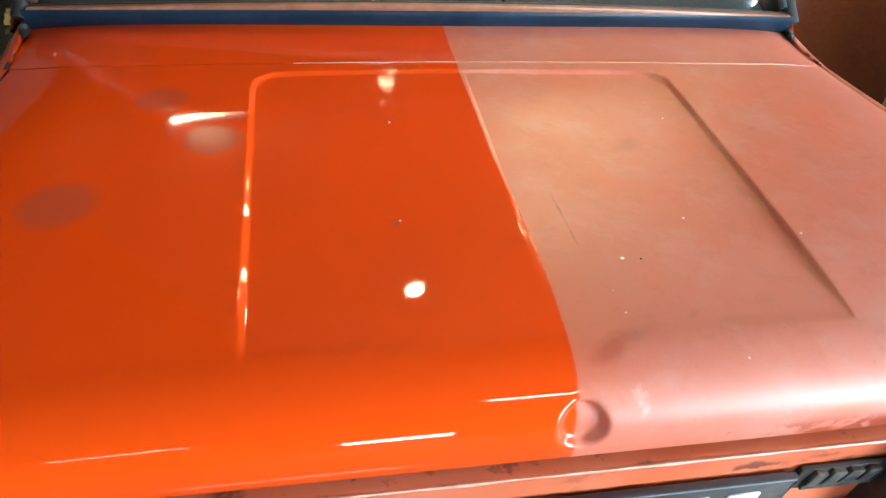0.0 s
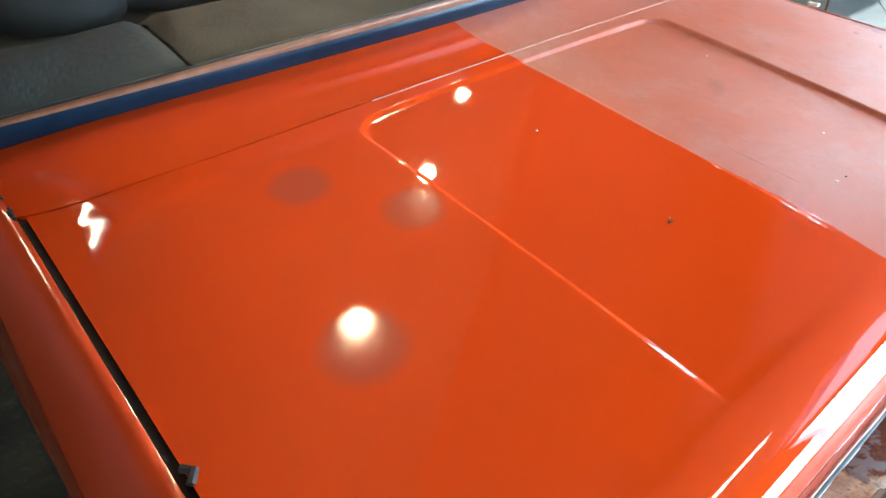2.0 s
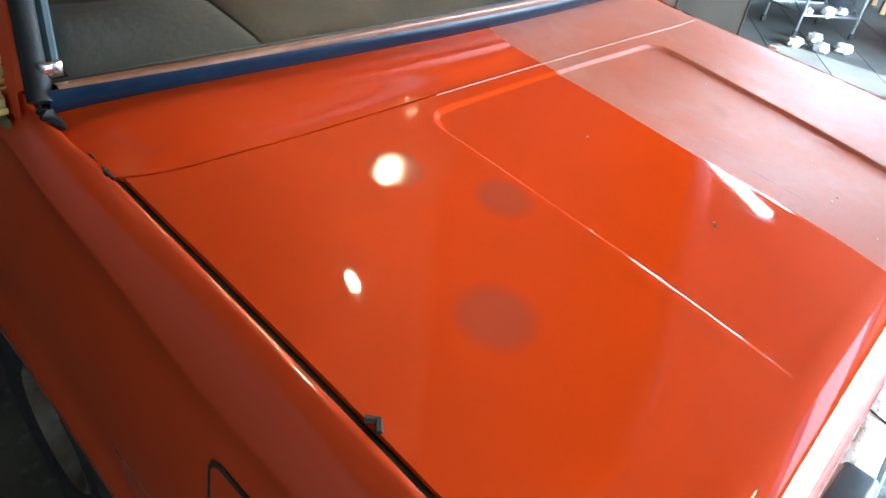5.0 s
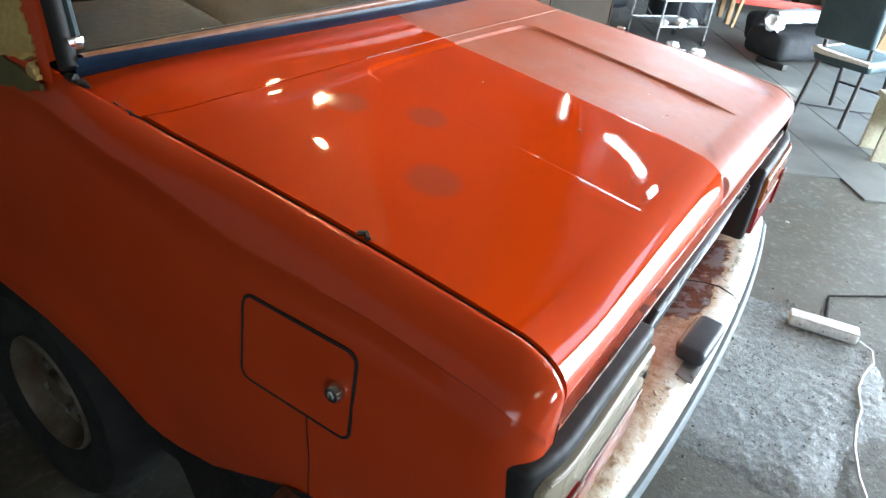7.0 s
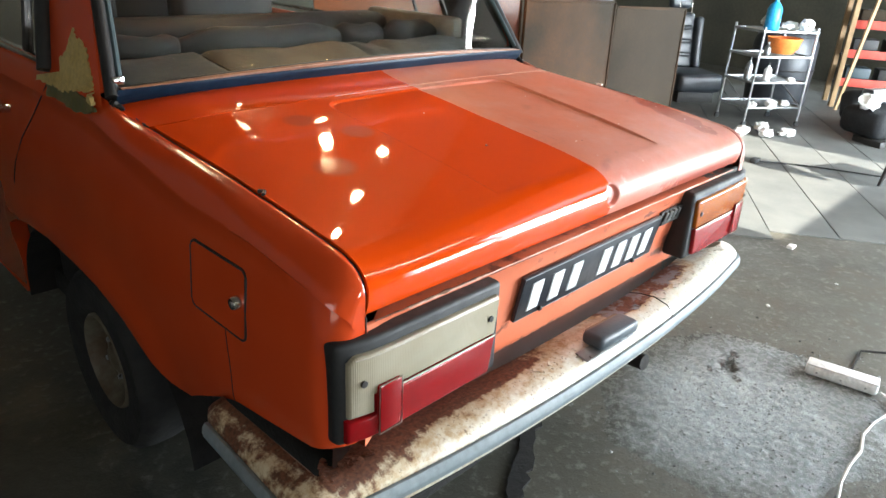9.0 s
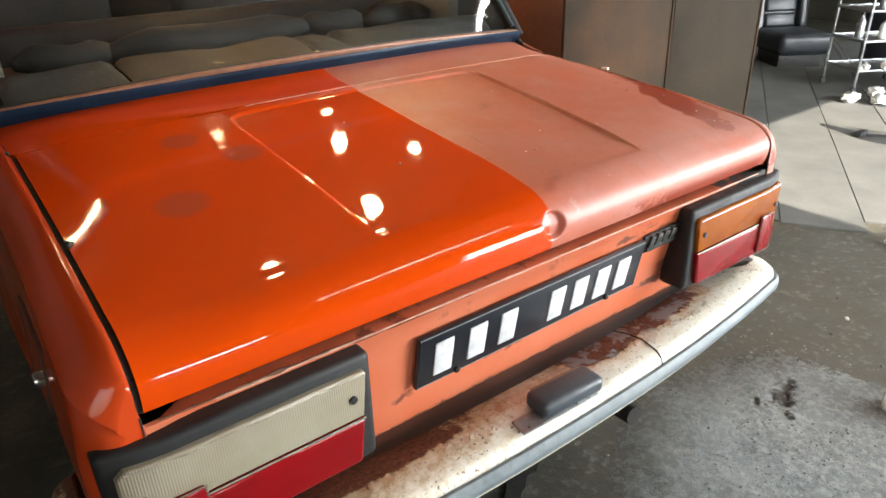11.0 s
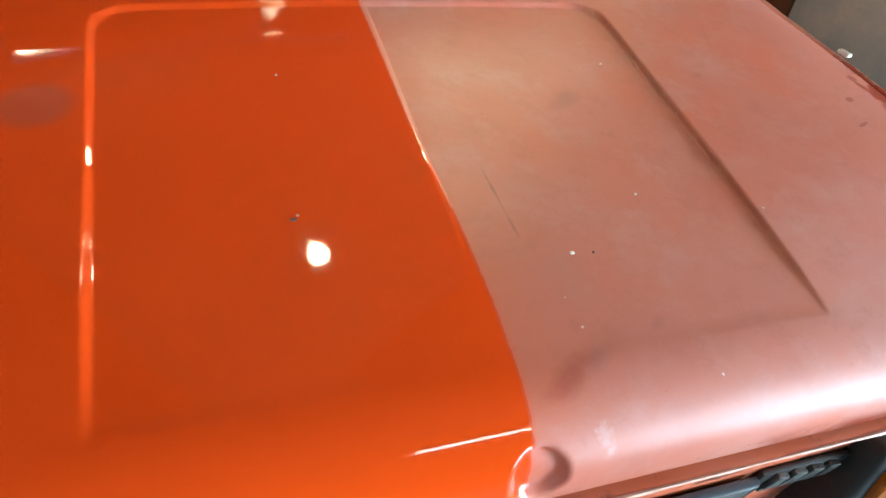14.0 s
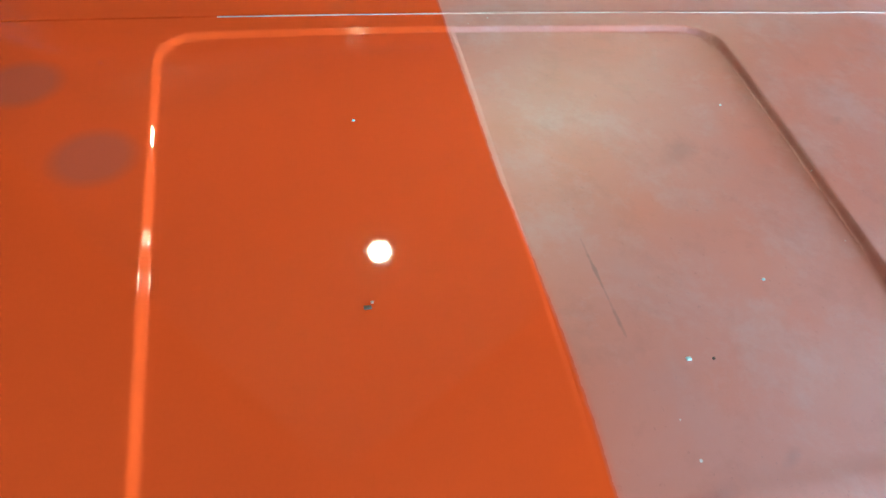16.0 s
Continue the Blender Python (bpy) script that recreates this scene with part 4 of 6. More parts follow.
part("window_seal", grid(seal_row, steps(-0.700, 0.700, 44), steps(-0.1, 1, 9)), SEAL_BLUE, car, "narrow blue-black seal below the rear window")
part("bronze_strip", grid(lambda x, v: seal_top(x).lerp(strip_top(x), v) + Vector((0, -0.003, 0.002)) * math.sin(v * math.pi), steps(-0.690, 0.690, 40), steps(0, 1, 6)), BRONZE, car, "tarnished bronze strip along the window foot")
part("foot_rubber", sweep([strip_top(x) + Vector((0, 0.004, -0.001)) for x in steps(-0.690, 0.690, 40)], 0.0035, 6), RUBBER, car)
for s in (-1, 1):
    part("side_seal", sweep([win_pt(s * (0.703 - 0.078 * h), h, 0.006) for h in steps(-0.05, 1.02, 16)], 0.015, 10), HOUSING, car)
    part("side_strip", sweep([win_pt(s * (0.686 - 0.078 * h), h, 0.010) for h in steps(0.02, 1.0, 16)], 0.007, 8), PETROL, car, "grey-green inner seal")
part("corner_clip", box(tuple(win_pt(-0.688, 0.03, 0.012)), (0.026, 0.012, 0.020), 0.003), CHROME, car, "bright chrome corner clip")
part("top_seal", sweep([win_pt(x, 1.02, 0.004) for x in steps(-0.62, 0.62, 20)], 0.014, 8), RUBBER, car)
pane = part("rear_pane", shell(grid(lambda u, h: win_pt(u * (0.694 - 0.078 * h), h), steps(-1, 1, 16), steps(0.0, 1.0, 8)), (0, 0.004, 0.002)), GLASS, car, "dusty rear window glass")
pane.visible_shadow = False

# rear pillars, roof, side windows
for s in (-1, 1):
    def pil(u, h, s=s):
        a = Vector((0.722 - 0.090 * h, 0.872 + 0.205 * h, 0.985 + 0.385 * h))
        b = Vector((0.734 - 0.088 * h, 1.150 + 0.110 * h, 0.992 + 0.378 * h))
        p = a.lerp(b, u)
        p.x += 0.010 * math.sin(math.pi * u)
        return Vector((s * p.x, p.y, p.z))
    back = grid(lambda v, h: Vector((s * (0.722 - 0.090 * h), 0.872 + 0.205 * h, 0.985 + 0.385 * h)).lerp(win_pt(s * (0.704 - 0.078 * h), h), v), steps(0, 1, 3), steps(0, 1, 12))
    part("rear_pillar", join(grid(pil, steps(0, 1, 8), steps(-0.07, 1, 12)), back), PAINT_SIDE, car, "orange-red roof pillar" if s > 0 else "orange-red roof pillar patched with yellow putty")
    part("door_seal", sweep([(s * (0.736 - 0.086 * h), 1.158 + 0.110 * h, 0.995 + 0.37 * h) for h in steps(0, 1, 8)], 0.024, 10), RUBBER, car)
    part("pillar_trim", grid(lambda u, h: pil(u, h) - Vector((s * 0.022, 0, 0)), steps(0.02, 0.98, 6), steps(0, 1, 8)), VINYL, car, "dark inner trim of the pillar")
    part("window_frame", sweep([(s * (0.730 - 0.086 * h), 1.205 + 0.110 * h, 1.005 + 0.36 * h) for h in steps(0, 1, 8)], 0.009, 8), CHROME, car, "dull chrome door window frame")
    part("waist_strip", sweep([(s * 0.728, y, 1.008 + 0.01 * (y - 1.2)) for y in steps(1.20, 2.5, 12)], 0.008, 8), CHROME, car, "bright strip below the side window")
    sp = part("side_pane", shell(grid(lambda y, h: (s * (0.716 - 0.08 * h), y + 0.11 * h, 1.005 + 0.36 * h), steps(1.20, 2.5, 6), steps(0, 1, 4)), (-s * 0.004, 0, 0)), GLASS, car)
    sp.visible_shadow = False
    part("quarter_bar", sweep([(s * (0.722 - 0.08 * h), 1.36 + 0.10 * h, 1.005 + 0.36 * h) for h in steps(0, 1, 5)], 0.007, 6), BLACK, car)
    part("door_handle", join(sweep([(s * 0.775, 1.50, 0.842), (s * 0.788, 1.53, 0.846), (s * 0.790, 1.60, 0.846), (s * 0.775, 1.635, 0.842)], [0.010, 0.009, 0.009, 0.010], 8), sweep([(s * 0.75, 1.505, 0.84), (s * 0.778, 1.505, 0.842)], 0.012, 8)), CHROME, car, "worn chrome door handle")
    cut = [(s * (lerp(z, SIDE_Z, SIDE_X) + 0.001), y, z) for y, z in ((1.155, 0.985), (1.20, 0.94), (1.30, 0.86), (1.40, 0.78), (1.49, 0.69), (1.535, 0.63), (1.56, 0.56), (1.60, 0.50))]
    part("door_gap", sweep(cut, 0.0018, 6), DARK, car)
roof = grid(lambda x, y: (x, y, 1.375 + 0.05 * (1 - (x / 0.66) ** 2) * smooth01((y - 1.03) / 0.3)), steps(-0.66, 0.66, 24), steps(1.065, 2.75, 20))
part("roof", shell(roof, (0, 0, -0.03)), PAINT_SIDE, car, "orange-red steel roof")

# putty on the left pillar and the bare primer at its foot
rp = random.Random(9)
def putty(outline, mat, off, name, label):
    out = []
    n = len(outline)
    for i in range(n):
        a, b = Vector(outline[i]), Vector(outline[(i + 1) % n])
        for k in range(6):
            p = a.lerp(b, k / 6)
            p += Vector((rp.uniform(-1, 1), rp.uniform(-1, 1))) * 0.0035
            out.append(p)
    def on_pillar(y, z, lift):
        h = (z - 0.985) / 0.385
        u = min(1.0, max(0.0, (y - 0.872 - 0.205 * h) / (0.278 - 0.095 * h)))
        x = 0.722 - 0.090 * h + u * (0.012 + 0.002 * h) + 0.010 * math.sin(math.pi * u)
        if h < 0:
            x = max(x, 0.739 + 0.12 * (0.985 - z))
        return -(x + lift), y, z
    mid = sum(out, Vector((0, 0))) / len(out)
    verts, faces, m = [], [], len(out)
    for j, k in enumerate((1.0, 1.0, 0.8, 0.6, 0.4, 0.2)):
        for p in out:
            q = mid.lerp(p, k)
            verts.append(on_pillar(q.x, q.y, -0.006 if j == 0 else off + 0.001 * noise.noise(Vector((q.x * 40, q.y * 40, 3)))))
    for j in range(5):
        faces += [(j * m + i, j * m + (i + 1) % m, (j + 1) * m + (i + 1) % m, (j + 1) * m + i) for i in range(m)]
    faces.append(tuple(5 * m + i for i in range(m)))
    part(name, (verts, faces), mat, car, label, 30)


putty([(1.022, 1.108), (1.004, 1.090), (0.972, 1.082), (0.947, 1.064), (0.930, 1.036), (0.915, 1.016), (0.906, 1.002), (0.899, 0.988), (0.922, 0.982), (0.957, 0.980), (0.993, 0.972), (1.045, 0.964), (1.11, 0.967), (1.16, 0.966), (1.23, 0.961), (1.225, 0.975), (1.187, 0.976), (1.104, 0.992), (1.062, 0.994), (1.07, 1.011), (1.077, 1.037), (1.044, 1.048), (1.034, 1.07)], PUTTY, 0.0028, "putty_patch", "dried yellow filler putty")
putty([(0.896, 0.984), (0.886, 0.980), (0.876, 0.967), (0.874, 0.961), (0.888, 0.962), (0.899, 0.968)], PUTTY, 0.0034, "putty_patch", "small dab of dried putty")
putty([(0.866, 0.950), (0.90, 0.966), (1.00, 0.976), (1.16, 0.968), (1.165, 0.936), (1.06, 0.940), (0.97, 0.932), (0.90, 0.940)], PRIMER, 0.0014, "primer_patch", "bare dirty olive primer")

# inside: parcel shelf with a rumpled cover, seats
part("parcel_shelf", box((0, 1.14, 0.975), (1.30, 0.52, 0.03), 0.01), TAN, car, "tan parcel shelf")
for a, b, r in ((-0.60, -0.36, 0.040), (-0.40, 0.20, 0.052), (0.15, 0.38, 0.046), (0.36, 0.62, 0.050)):
    n = 14
    pts = [(a + (b - a) * i / n, 1.20 + 0.012 * math.sin(i * 0.5 + a * 9), 1.020 + 0.004 * math.sin(i * 0.6)) for i in range(n + 1)]
    part("rolled_cover", sweep(pts, [r * (0.35 + 0.65 * min(1, 5 * min(i / n, 1 - i / n)) + 0.02 * rp.uniform(-1, 1)) for i in range(n + 1)], 14), VINYL, car, "rumpled dark vinyl roll on the parcel shelf")
for a, b, mat, label in ((-0.665, -0.43, SHELF_GREY, "grey cloth roll on the parcel shelf"), (-0.425, 0.0, TAN, "tan cloth roll on the parcel shelf"), (0.005, 0.10, SHELF_GREY, ""), (0.105, 0.665, SHELF_GREY, "grey cloth roll on the parcel shelf")):
    def ridge(x, v, a=a, b=b):
        end = smooth01(min(x - a, b - x) / 0.02)
        f = strip_top(x)
        y = f.y + 0.014 + v * (1.10 - f.y)
        h = 0.046 * math.sin(math.pi * min(1.0, v)) * (0.75 + 0.25 * end)
        return x, y, f.z - 0.012 + (0.996 - f.z) * v + h + 0.006 * noise.noise(Vector((x * 8, y * 18, 2.0)))
    part("shelf_roll", grid(ridge, steps(a, b, 24), steps(0.0, 1.0, 18)), mat, car, label)
part("rear_seat_back", box((0, 1.52, 0.82), (1.26, 0.16, 0.50), 0.05, seg=3), VINYL, car, "dark vinyl rear seat back")
for x in (-0.36, 0.36):
    part("front_seat_back", box((x, 2.30, 0.90), (0.48, 0.14, 0.56), 0.05, seg=3), VINYL, car)
    part("head_rest", box((x, 2.28, 1.24), (0.26, 0.09, 0.15), 0.035, seg=3), CREAM, car, "pale head rest")
part("side_trim", box((-0.655, 1.35, 1.03), (0.05, 0.5, 0.10), 0.015), CREAM, car)
part("side_trim", box((0.655, 1.35, 1.03), (0.05, 0.5, 0.10), 0.015), CREAM, car)
lamp_m = Matrix.Translation((-0.045, 1.48, 1.335))
dome = part("inside_lamp", lathe([(0.020, 0.045), (0.034, 0.040), (0.036, 0.030), (0.016, 0.026)], lamp_m, 20), CHROME, car, "lit lamp under the roof lining")
part("bulb", lathe([(0.002, -0.024), (0.014, -0.021), (0.023, -0.004), (0.020, 0.012), (0.012, 0.026)], lamp_m, 16), BULB_IN, dome, "glowing warm bulb")
part("roof_lining", grid(lambda x, y: (x, y, 1.372 + 0.022 * (1 - (x / 0.63) ** 2) * smooth01((y - 1.06) / 0.25)), steps(-0.63, 0.63, 16), steps(1.085, 2.70, 16)), LINING, car, "pale cloth roof lining")
part("bulkhead", box((0, 2.76, 0.9), (1.3, 0.05, 1.0), 0.01), DARK, car)

# filler flap
def side_pt(y, z, off=0.0):
    return Vector((-(lerp(z, SIDE_Z, SIDE_X) + off), y, z))


def rrect(y0, y1, z0, z1, r, n=6):
    out = []
    for cy, cz, a in ((y1 - r, z1 - r, 0), (y0 + r, z1 - r, 90), (y0 + r, z0 + r, 180), (y1 - r, z0 + r, 270)):
        for k in range(n + 1):
            w = radians(a + 90 * k / n)
            out.append((cy + r * math.cos(w), cz + r * math.sin(w)))
    return out


loop = rrect(0.236, 0.424, 0.668, 0.797, 0.014)
flap = part("filler_flap", prism([side_pt(y, z, 0.0025) for y, z in loop], (0.006, 0, 0)), PAINT_SIDE, car, "fuel filler flap", 30)
part("flap_gap", sweep([side_pt(y, z, 0.0012) for y, z in rrect(0.2335, 0.4265, 0.6655, 0.7995, 0.016)], 0.0026, 6, True), BLACK, car)
AX = Matrix.Translation(side_pt(0.257, 0.736, -0.004)) @ pose(0, 0, 0, 0, -90, 0)
part("flap_lock", lathe([(0.0125, 0.0), (0.0125, 0.014), (0.010, 0.018), (0.006, 0.018), (0.005, 0.014)], AX, 20), CHROME, flap, "chrome lock barrel")
part("wing_seam", sweep([side_pt(0.305 + 0.002 * math.sin(z * 40), z, 0.0) for z in steps(0.50, 0.664, 10)], 0.0012, 5), BLACK, car)

# tail lamps
def tail_lamp(s):
    up, name = (LENS_CLEAR, "yellowed clear") if s < 0 else (LENS_AMBER, "amber")
    hs = box((s * 0.570, 0.006, 0.667), (0.368, 0.064, 0.188), 0.010, seg=3)
    for x in (0.66, 0.68, 0.70, 0.72):
        bmesh.ops.bisect_plane(hs, geom=hs.verts[:] + hs.edges[:] + hs.faces[:], plane_co=(s * x, 0, 0), plane_no=(1, 0, 0))
    lamp = part("tail_lamp", bend(hs), HOUSING, car, f"tail lamp, {name} lens over red")
    lamp.location = (0, 0.008, 0)
    part("upper_lens", prism_y(s, [(0.738, 0.628), (0.738, 0.728), (0.726, 0.740), (0.405, 0.740), (0.400, 0.734), (0.408, 0.662), (0.694, 0.662), (0.694, 0.628)], -0.036, 0.046, 0.005), up, lamp, f"{name} ribbed lens")
    part("lower_lens", prism_y(s, [(0.742, 0.582), (0.742, 0.624), (0.690, 0.624), (0.690, 0.658), (0.408, 0.658), (0.418, 0.586), (0.424, 0.582)], -0.037, 0.047, 0.005), LENS_RED, lamp, "red lens")
    part("reflector", box((s * 0.668, -0.036, 0.634), (0.046, 0.014, 0.090), 0.004), LENS_RED, lamp, "red reflector")
    fr = [(s * (0.668 + a), -0.042, 0.634 + b) for a, b in ((-0.024, -0.046), (0.024, -0.046), (0.024, 0.046), (-0.024, 0.046))]
    part("reflector_frame", sweep(fr, 0.0013, 6, True), STRIP_DULL, lamp, "thin chrome frame")
    part("divider", sweep([(s * 0.408, -0.0365, 0.660), (s * 0.642, -0.0365, 0.660)], 0.0014, 6), STRIP_DULL, lamp)
    part("rim_strip", sweep([(s * 0.408, -0.0355, 0.7345), (s * 0.66, -0.0355, 0.7345), (s * 0.70, -0.033, 0.7345), (s * 0.728, -0.027, 0.7345)], 0.0014, 6), STRIP_DULL, lamp)
    for x, z in ((0.425, 0.700), (0.715, 0.690)):
        part("screw", lathe([(0.006, 0), (0.006, 0.004), (0.002, 0.005)], Matrix.Translation((s * x, -0.035 + 2.2 * max(0.0, x - 0.665) ** 2, z)) @ pose(0, 0, 0, 90, 0, 0), 12), BLACK, lamp)


def bend(bm):
    """The outer end of a lamp turns forward round the corner of the body."""
    for v in bm.verts:
        k = max(0.0, abs(v.co.x) - 0.665)
        v.co.y += 2.2 * k * k
    return bm


def prism_y(s, outline, y, depth, bev):
    pts = [(s * x, y, z) for x, z in outline]
    bm = bmesh.new()
    vs = [bm.verts.new(p) for p in pts]
    f = bm.faces.new(vs)
    r = bmesh.ops.extrude_face_region(bm, geom=[f])
    bmesh.ops.translate(bm, vec=(0, depth, 0), verts=[g for g in r["geom"] if isinstance(g, bmesh.types.BMVert)])
    bmesh.ops.bevel(bm, geom=[e for e in bm.edges if all(abs(v.co.y - y) < 1e-5 for v in e.verts)], offset=bev, segments=3, affect="EDGES", profile=0.5)
    for x in (0.66, 0.68, 0.70, 0.72):
        bmesh.ops.bisect_plane(bm, geom=bm.verts[:] + bm.edges[:] + bm.faces[:], plane_co=(s * x, 0, 0), plane_no=(1, 0, 0))
    return bend(bm)


tail_lamp(-1)
tail_lamp(1)


def leaning(ob, z, dy):
    """Tilt a fitting with the rear panel."""
    ob.matrix_basis = Matrix.Translation((0, dy, z)) @ Matrix.Rotation(math.atan(LEAN), 4, "X") @ Matrix.Translation((0, 0, -z))


# number plate: plain bars for its characters
plate = part("number_plate", box((-0.006, 0.008, 0.6665), (0.556, 0.010, 0.110), 0.003), PLATE, car, "black number plate with raised silver bars")
for x in (-0.232, -0.160, -0.090, 0.030, 0.092, 0.154, 0.214):
    part("bar", box((x, 0.0025, 0.6655), (0.038, 0.004, 0.070), 0.0015), PLATE_WHITE, plate)
fr = [(-0.281, 0.003, 0.6145), (0.269, 0.003, 0.6145), (0.269, 0.003, 0.7185), (-0.281, 0.003, 0.7185)]
part("plate_rim", sweep(fr, 0.0009, 6, True), RUBBER_GREY, plate)
for x in (-0.20, 0.18):
    part("bolt", lathe([(0.006, 0), (0.006, 0.005), (0.003, 0.007)], Matrix.Translation((x, 0.003, 0.620)) @ pose(0, 0, 0, 90, 0, 0), 10), BLACK, plate)

leaning(plate, 0.6665, 0.012)
# badge: plain raised shapes on a black backing
badge = part("badge", box((0.336, 0.009, 0.705), (0.122, 0.008, 0.044), 0.004), BLACK, car, "black moulded badge with plain raised shapes")
for i, w in enumerate((0.016, 0.018, 0.018, 0.016)):
    part("raised_shape", box((0, 0, 0), (w, 0.008, 0.027), 0.002, Matrix.Translation((0.296 + 0.022 * i, 0.003, 0.711)) @ pose(0, 0, 0, 0, 12, 0)), BADGE, badge)
part("raised_shape", box((0.332, 0.004, 0.692), (0.090, 0.005, 0.010), 0.001), BADGE, badge)

leaning(badge, 0.705, 0.008)

# rear bumper
def bump_line(t):
    """t -1 to 1 along the bumper: place and outward direction in plan."""
    a = abs(t)
    if a < 0.72:
        x = 0.76 * a / 0.72
        y = -0.078 + 0.052 * (x / 0.76) ** 2.2
        nx, ny = 0.10 * (x / 0.76) ** 1.2, -1
    elif a < 0.84:
        w = (a - 0.72) / 0.12 * radians(84)
        x, y = 0.76 + 0.068 * math.sin(w), -0.026 + 0.068 * (1 - math.cos(w))
        nx, ny = math.sin(w + 0.1), -math.cos(w + 0.1)
    else:
        k = (a - 0.84) / 0.16
        x, y = 0.828 - 0.016 * k, 0.035 + 0.325 * k
        nx, ny = 1, -0.05
    l = math.hypot(nx, ny)
    return (math.copysign(x, t), y), (math.copysign(nx / l, t), ny / l)


SEC = [(-0.130, 0.470), (-0.126, 0.491), (-0.095, 0.500), (-0.055, 0.505), (-0.018, 0.496), (-0.004, 0.484), (0.0, 0.470), (0.0, 0.440), (-0.004, 0.418), (-0.018, 0.400), (-0.045, 0.392), (-0.06, 0.394)]


def bump_row(t, i):
    (x, y), (nx, ny) = bump_line(t)
    o, z = SEC[i]
    a = abs(t)
    o = max(o, -0.130 + 0.070 * smooth01((a - 0.60) / 0.11))
    if a > 0.84:
        o *= 1 - 0.35 * (a - 0.84) / 0.16
    if a > 0.97:
        k = (a - 0.97) / 0.03
        z = z + (0.462 - z) * 0.6 * k * k
        o = o - 0.02 * k * k
    return x + nx * o, y + ny * o, z


ts = sorted(set(round(v, 4) for v in steps(-0.72, 0.72, 60) + steps(0.72, 0.84, 12) + steps(0.84, 1.0, 16) + [-v for v in steps(0.72, 0.84, 12) + steps(0.84, 1.0, 16)]))
bg = grid(bump_row, ts, range(len(SEC)))
n = len(ts)
caps = [tuple(i * n for i in range(len(SEC))), tuple(i * n + n - 1 for i in range(len(SEC)))[::-1]]
bumper = part("rear_bumper", (bg[0], bg[1] + caps), CHROME_RUST, car, "chrome bumper, heavily rusted and peeling", 50)


def strip_row(t, w):
    (x, y), (nx, ny) = bump_line(t)
    a = w * 2 * math.pi / 10
    o, z = 0.004 + 0.010 * math.cos(a), 0.455 + 0.019 * math.sin(a)
    return x + nx * o, y + ny * o, z


part("rubber_strip", grid(strip_row, [t for t in ts if abs(t) < 0.985], range(11)), RUBBER_GREY, bumper, "grey rubber strip along the bumper")
for x in (0.262,):
    t = math.copysign(0.72 * abs(x) / 0.76, x)
    part("joint", sweep([Vector(bump_row(t, i)) + Vector((0, -0.0005, 0.0008)) for i in range(1, 8)], 0.0016, 5), BLACK, bumper)
gm = pose(0.000, -0.046, 0.517, 0, 0, -3)
part("plate_lamp", box((0, 0, 0), (0.150, 0.058, 0.034), 0.012, gm, 3), RUBBER_BLUE, bumper, "black plate lamp housing on the bumper")
part("lamp_lens", box((0, 0.020, 0.004), (0.120, 0.026, 0.020), 0.006, gm, 3), LENS_CLEAR, bumper, "clear lens of the plate lamp")
part("bracket", box((-0.03, -0.004, 0.503), (0.185, 0.036, 0.005), 0.0015, pose(0, 0, 0, 6, 0, -2)), STEEL, bumper, "bare metal bracket")
# flakes of lifted plating and rust on the bumper's top
rb = random.Random(21)
fl_v, fl_f = [], []
for i in range(260):
    t = rb.choice((rb.uniform(-0.83, -0.45), rb.uniform(-0.4, 0.4), rb.uniform(0.25, 0.72)))
    (x, y), (nx, ny) = bump_line(t)
    o = -rb.uniform(0.035, 0.098)
    c = Vector((x + nx * o, y + ny * o, lerp(-o, [0, 0.018, 0.052, 0.082, 0.100], [0.484, 0.496, 0.504, 0.498, 0.488]) + 0.001))
    r = 0.002 + 0.010 * rb.random() ** 2
    k = len(fl_v)
    m = 6
    tilt = Vector((rb.uniform(-0.5, 0.5), rb.uniform(-0.5, 0.5)))
    for q in range(m):
        w = 2 * math.pi * q / m
        d = Vector((math.cos(w), math.sin(w), 0)) * r * rb.uniform(0.5, 1.1)
        d.z = abs(d.x * tilt.x + d.y * tilt.y) * 0.8 + 0.0008
        fl_v.append(c + d)
    fl_v.append(c + Vector((0, 0, -0.003)))
    fl_f += [(k + q, k + (q + 1) % m, k + m) for q in range(m)]
    fl_f.append(tuple(range(k, k + m)))
tagged(part("rust_crust", (fl_v, fl_f), CHROME_RUST, bumper, "lifted flakes of plating and rust", 0), kind="stuff")

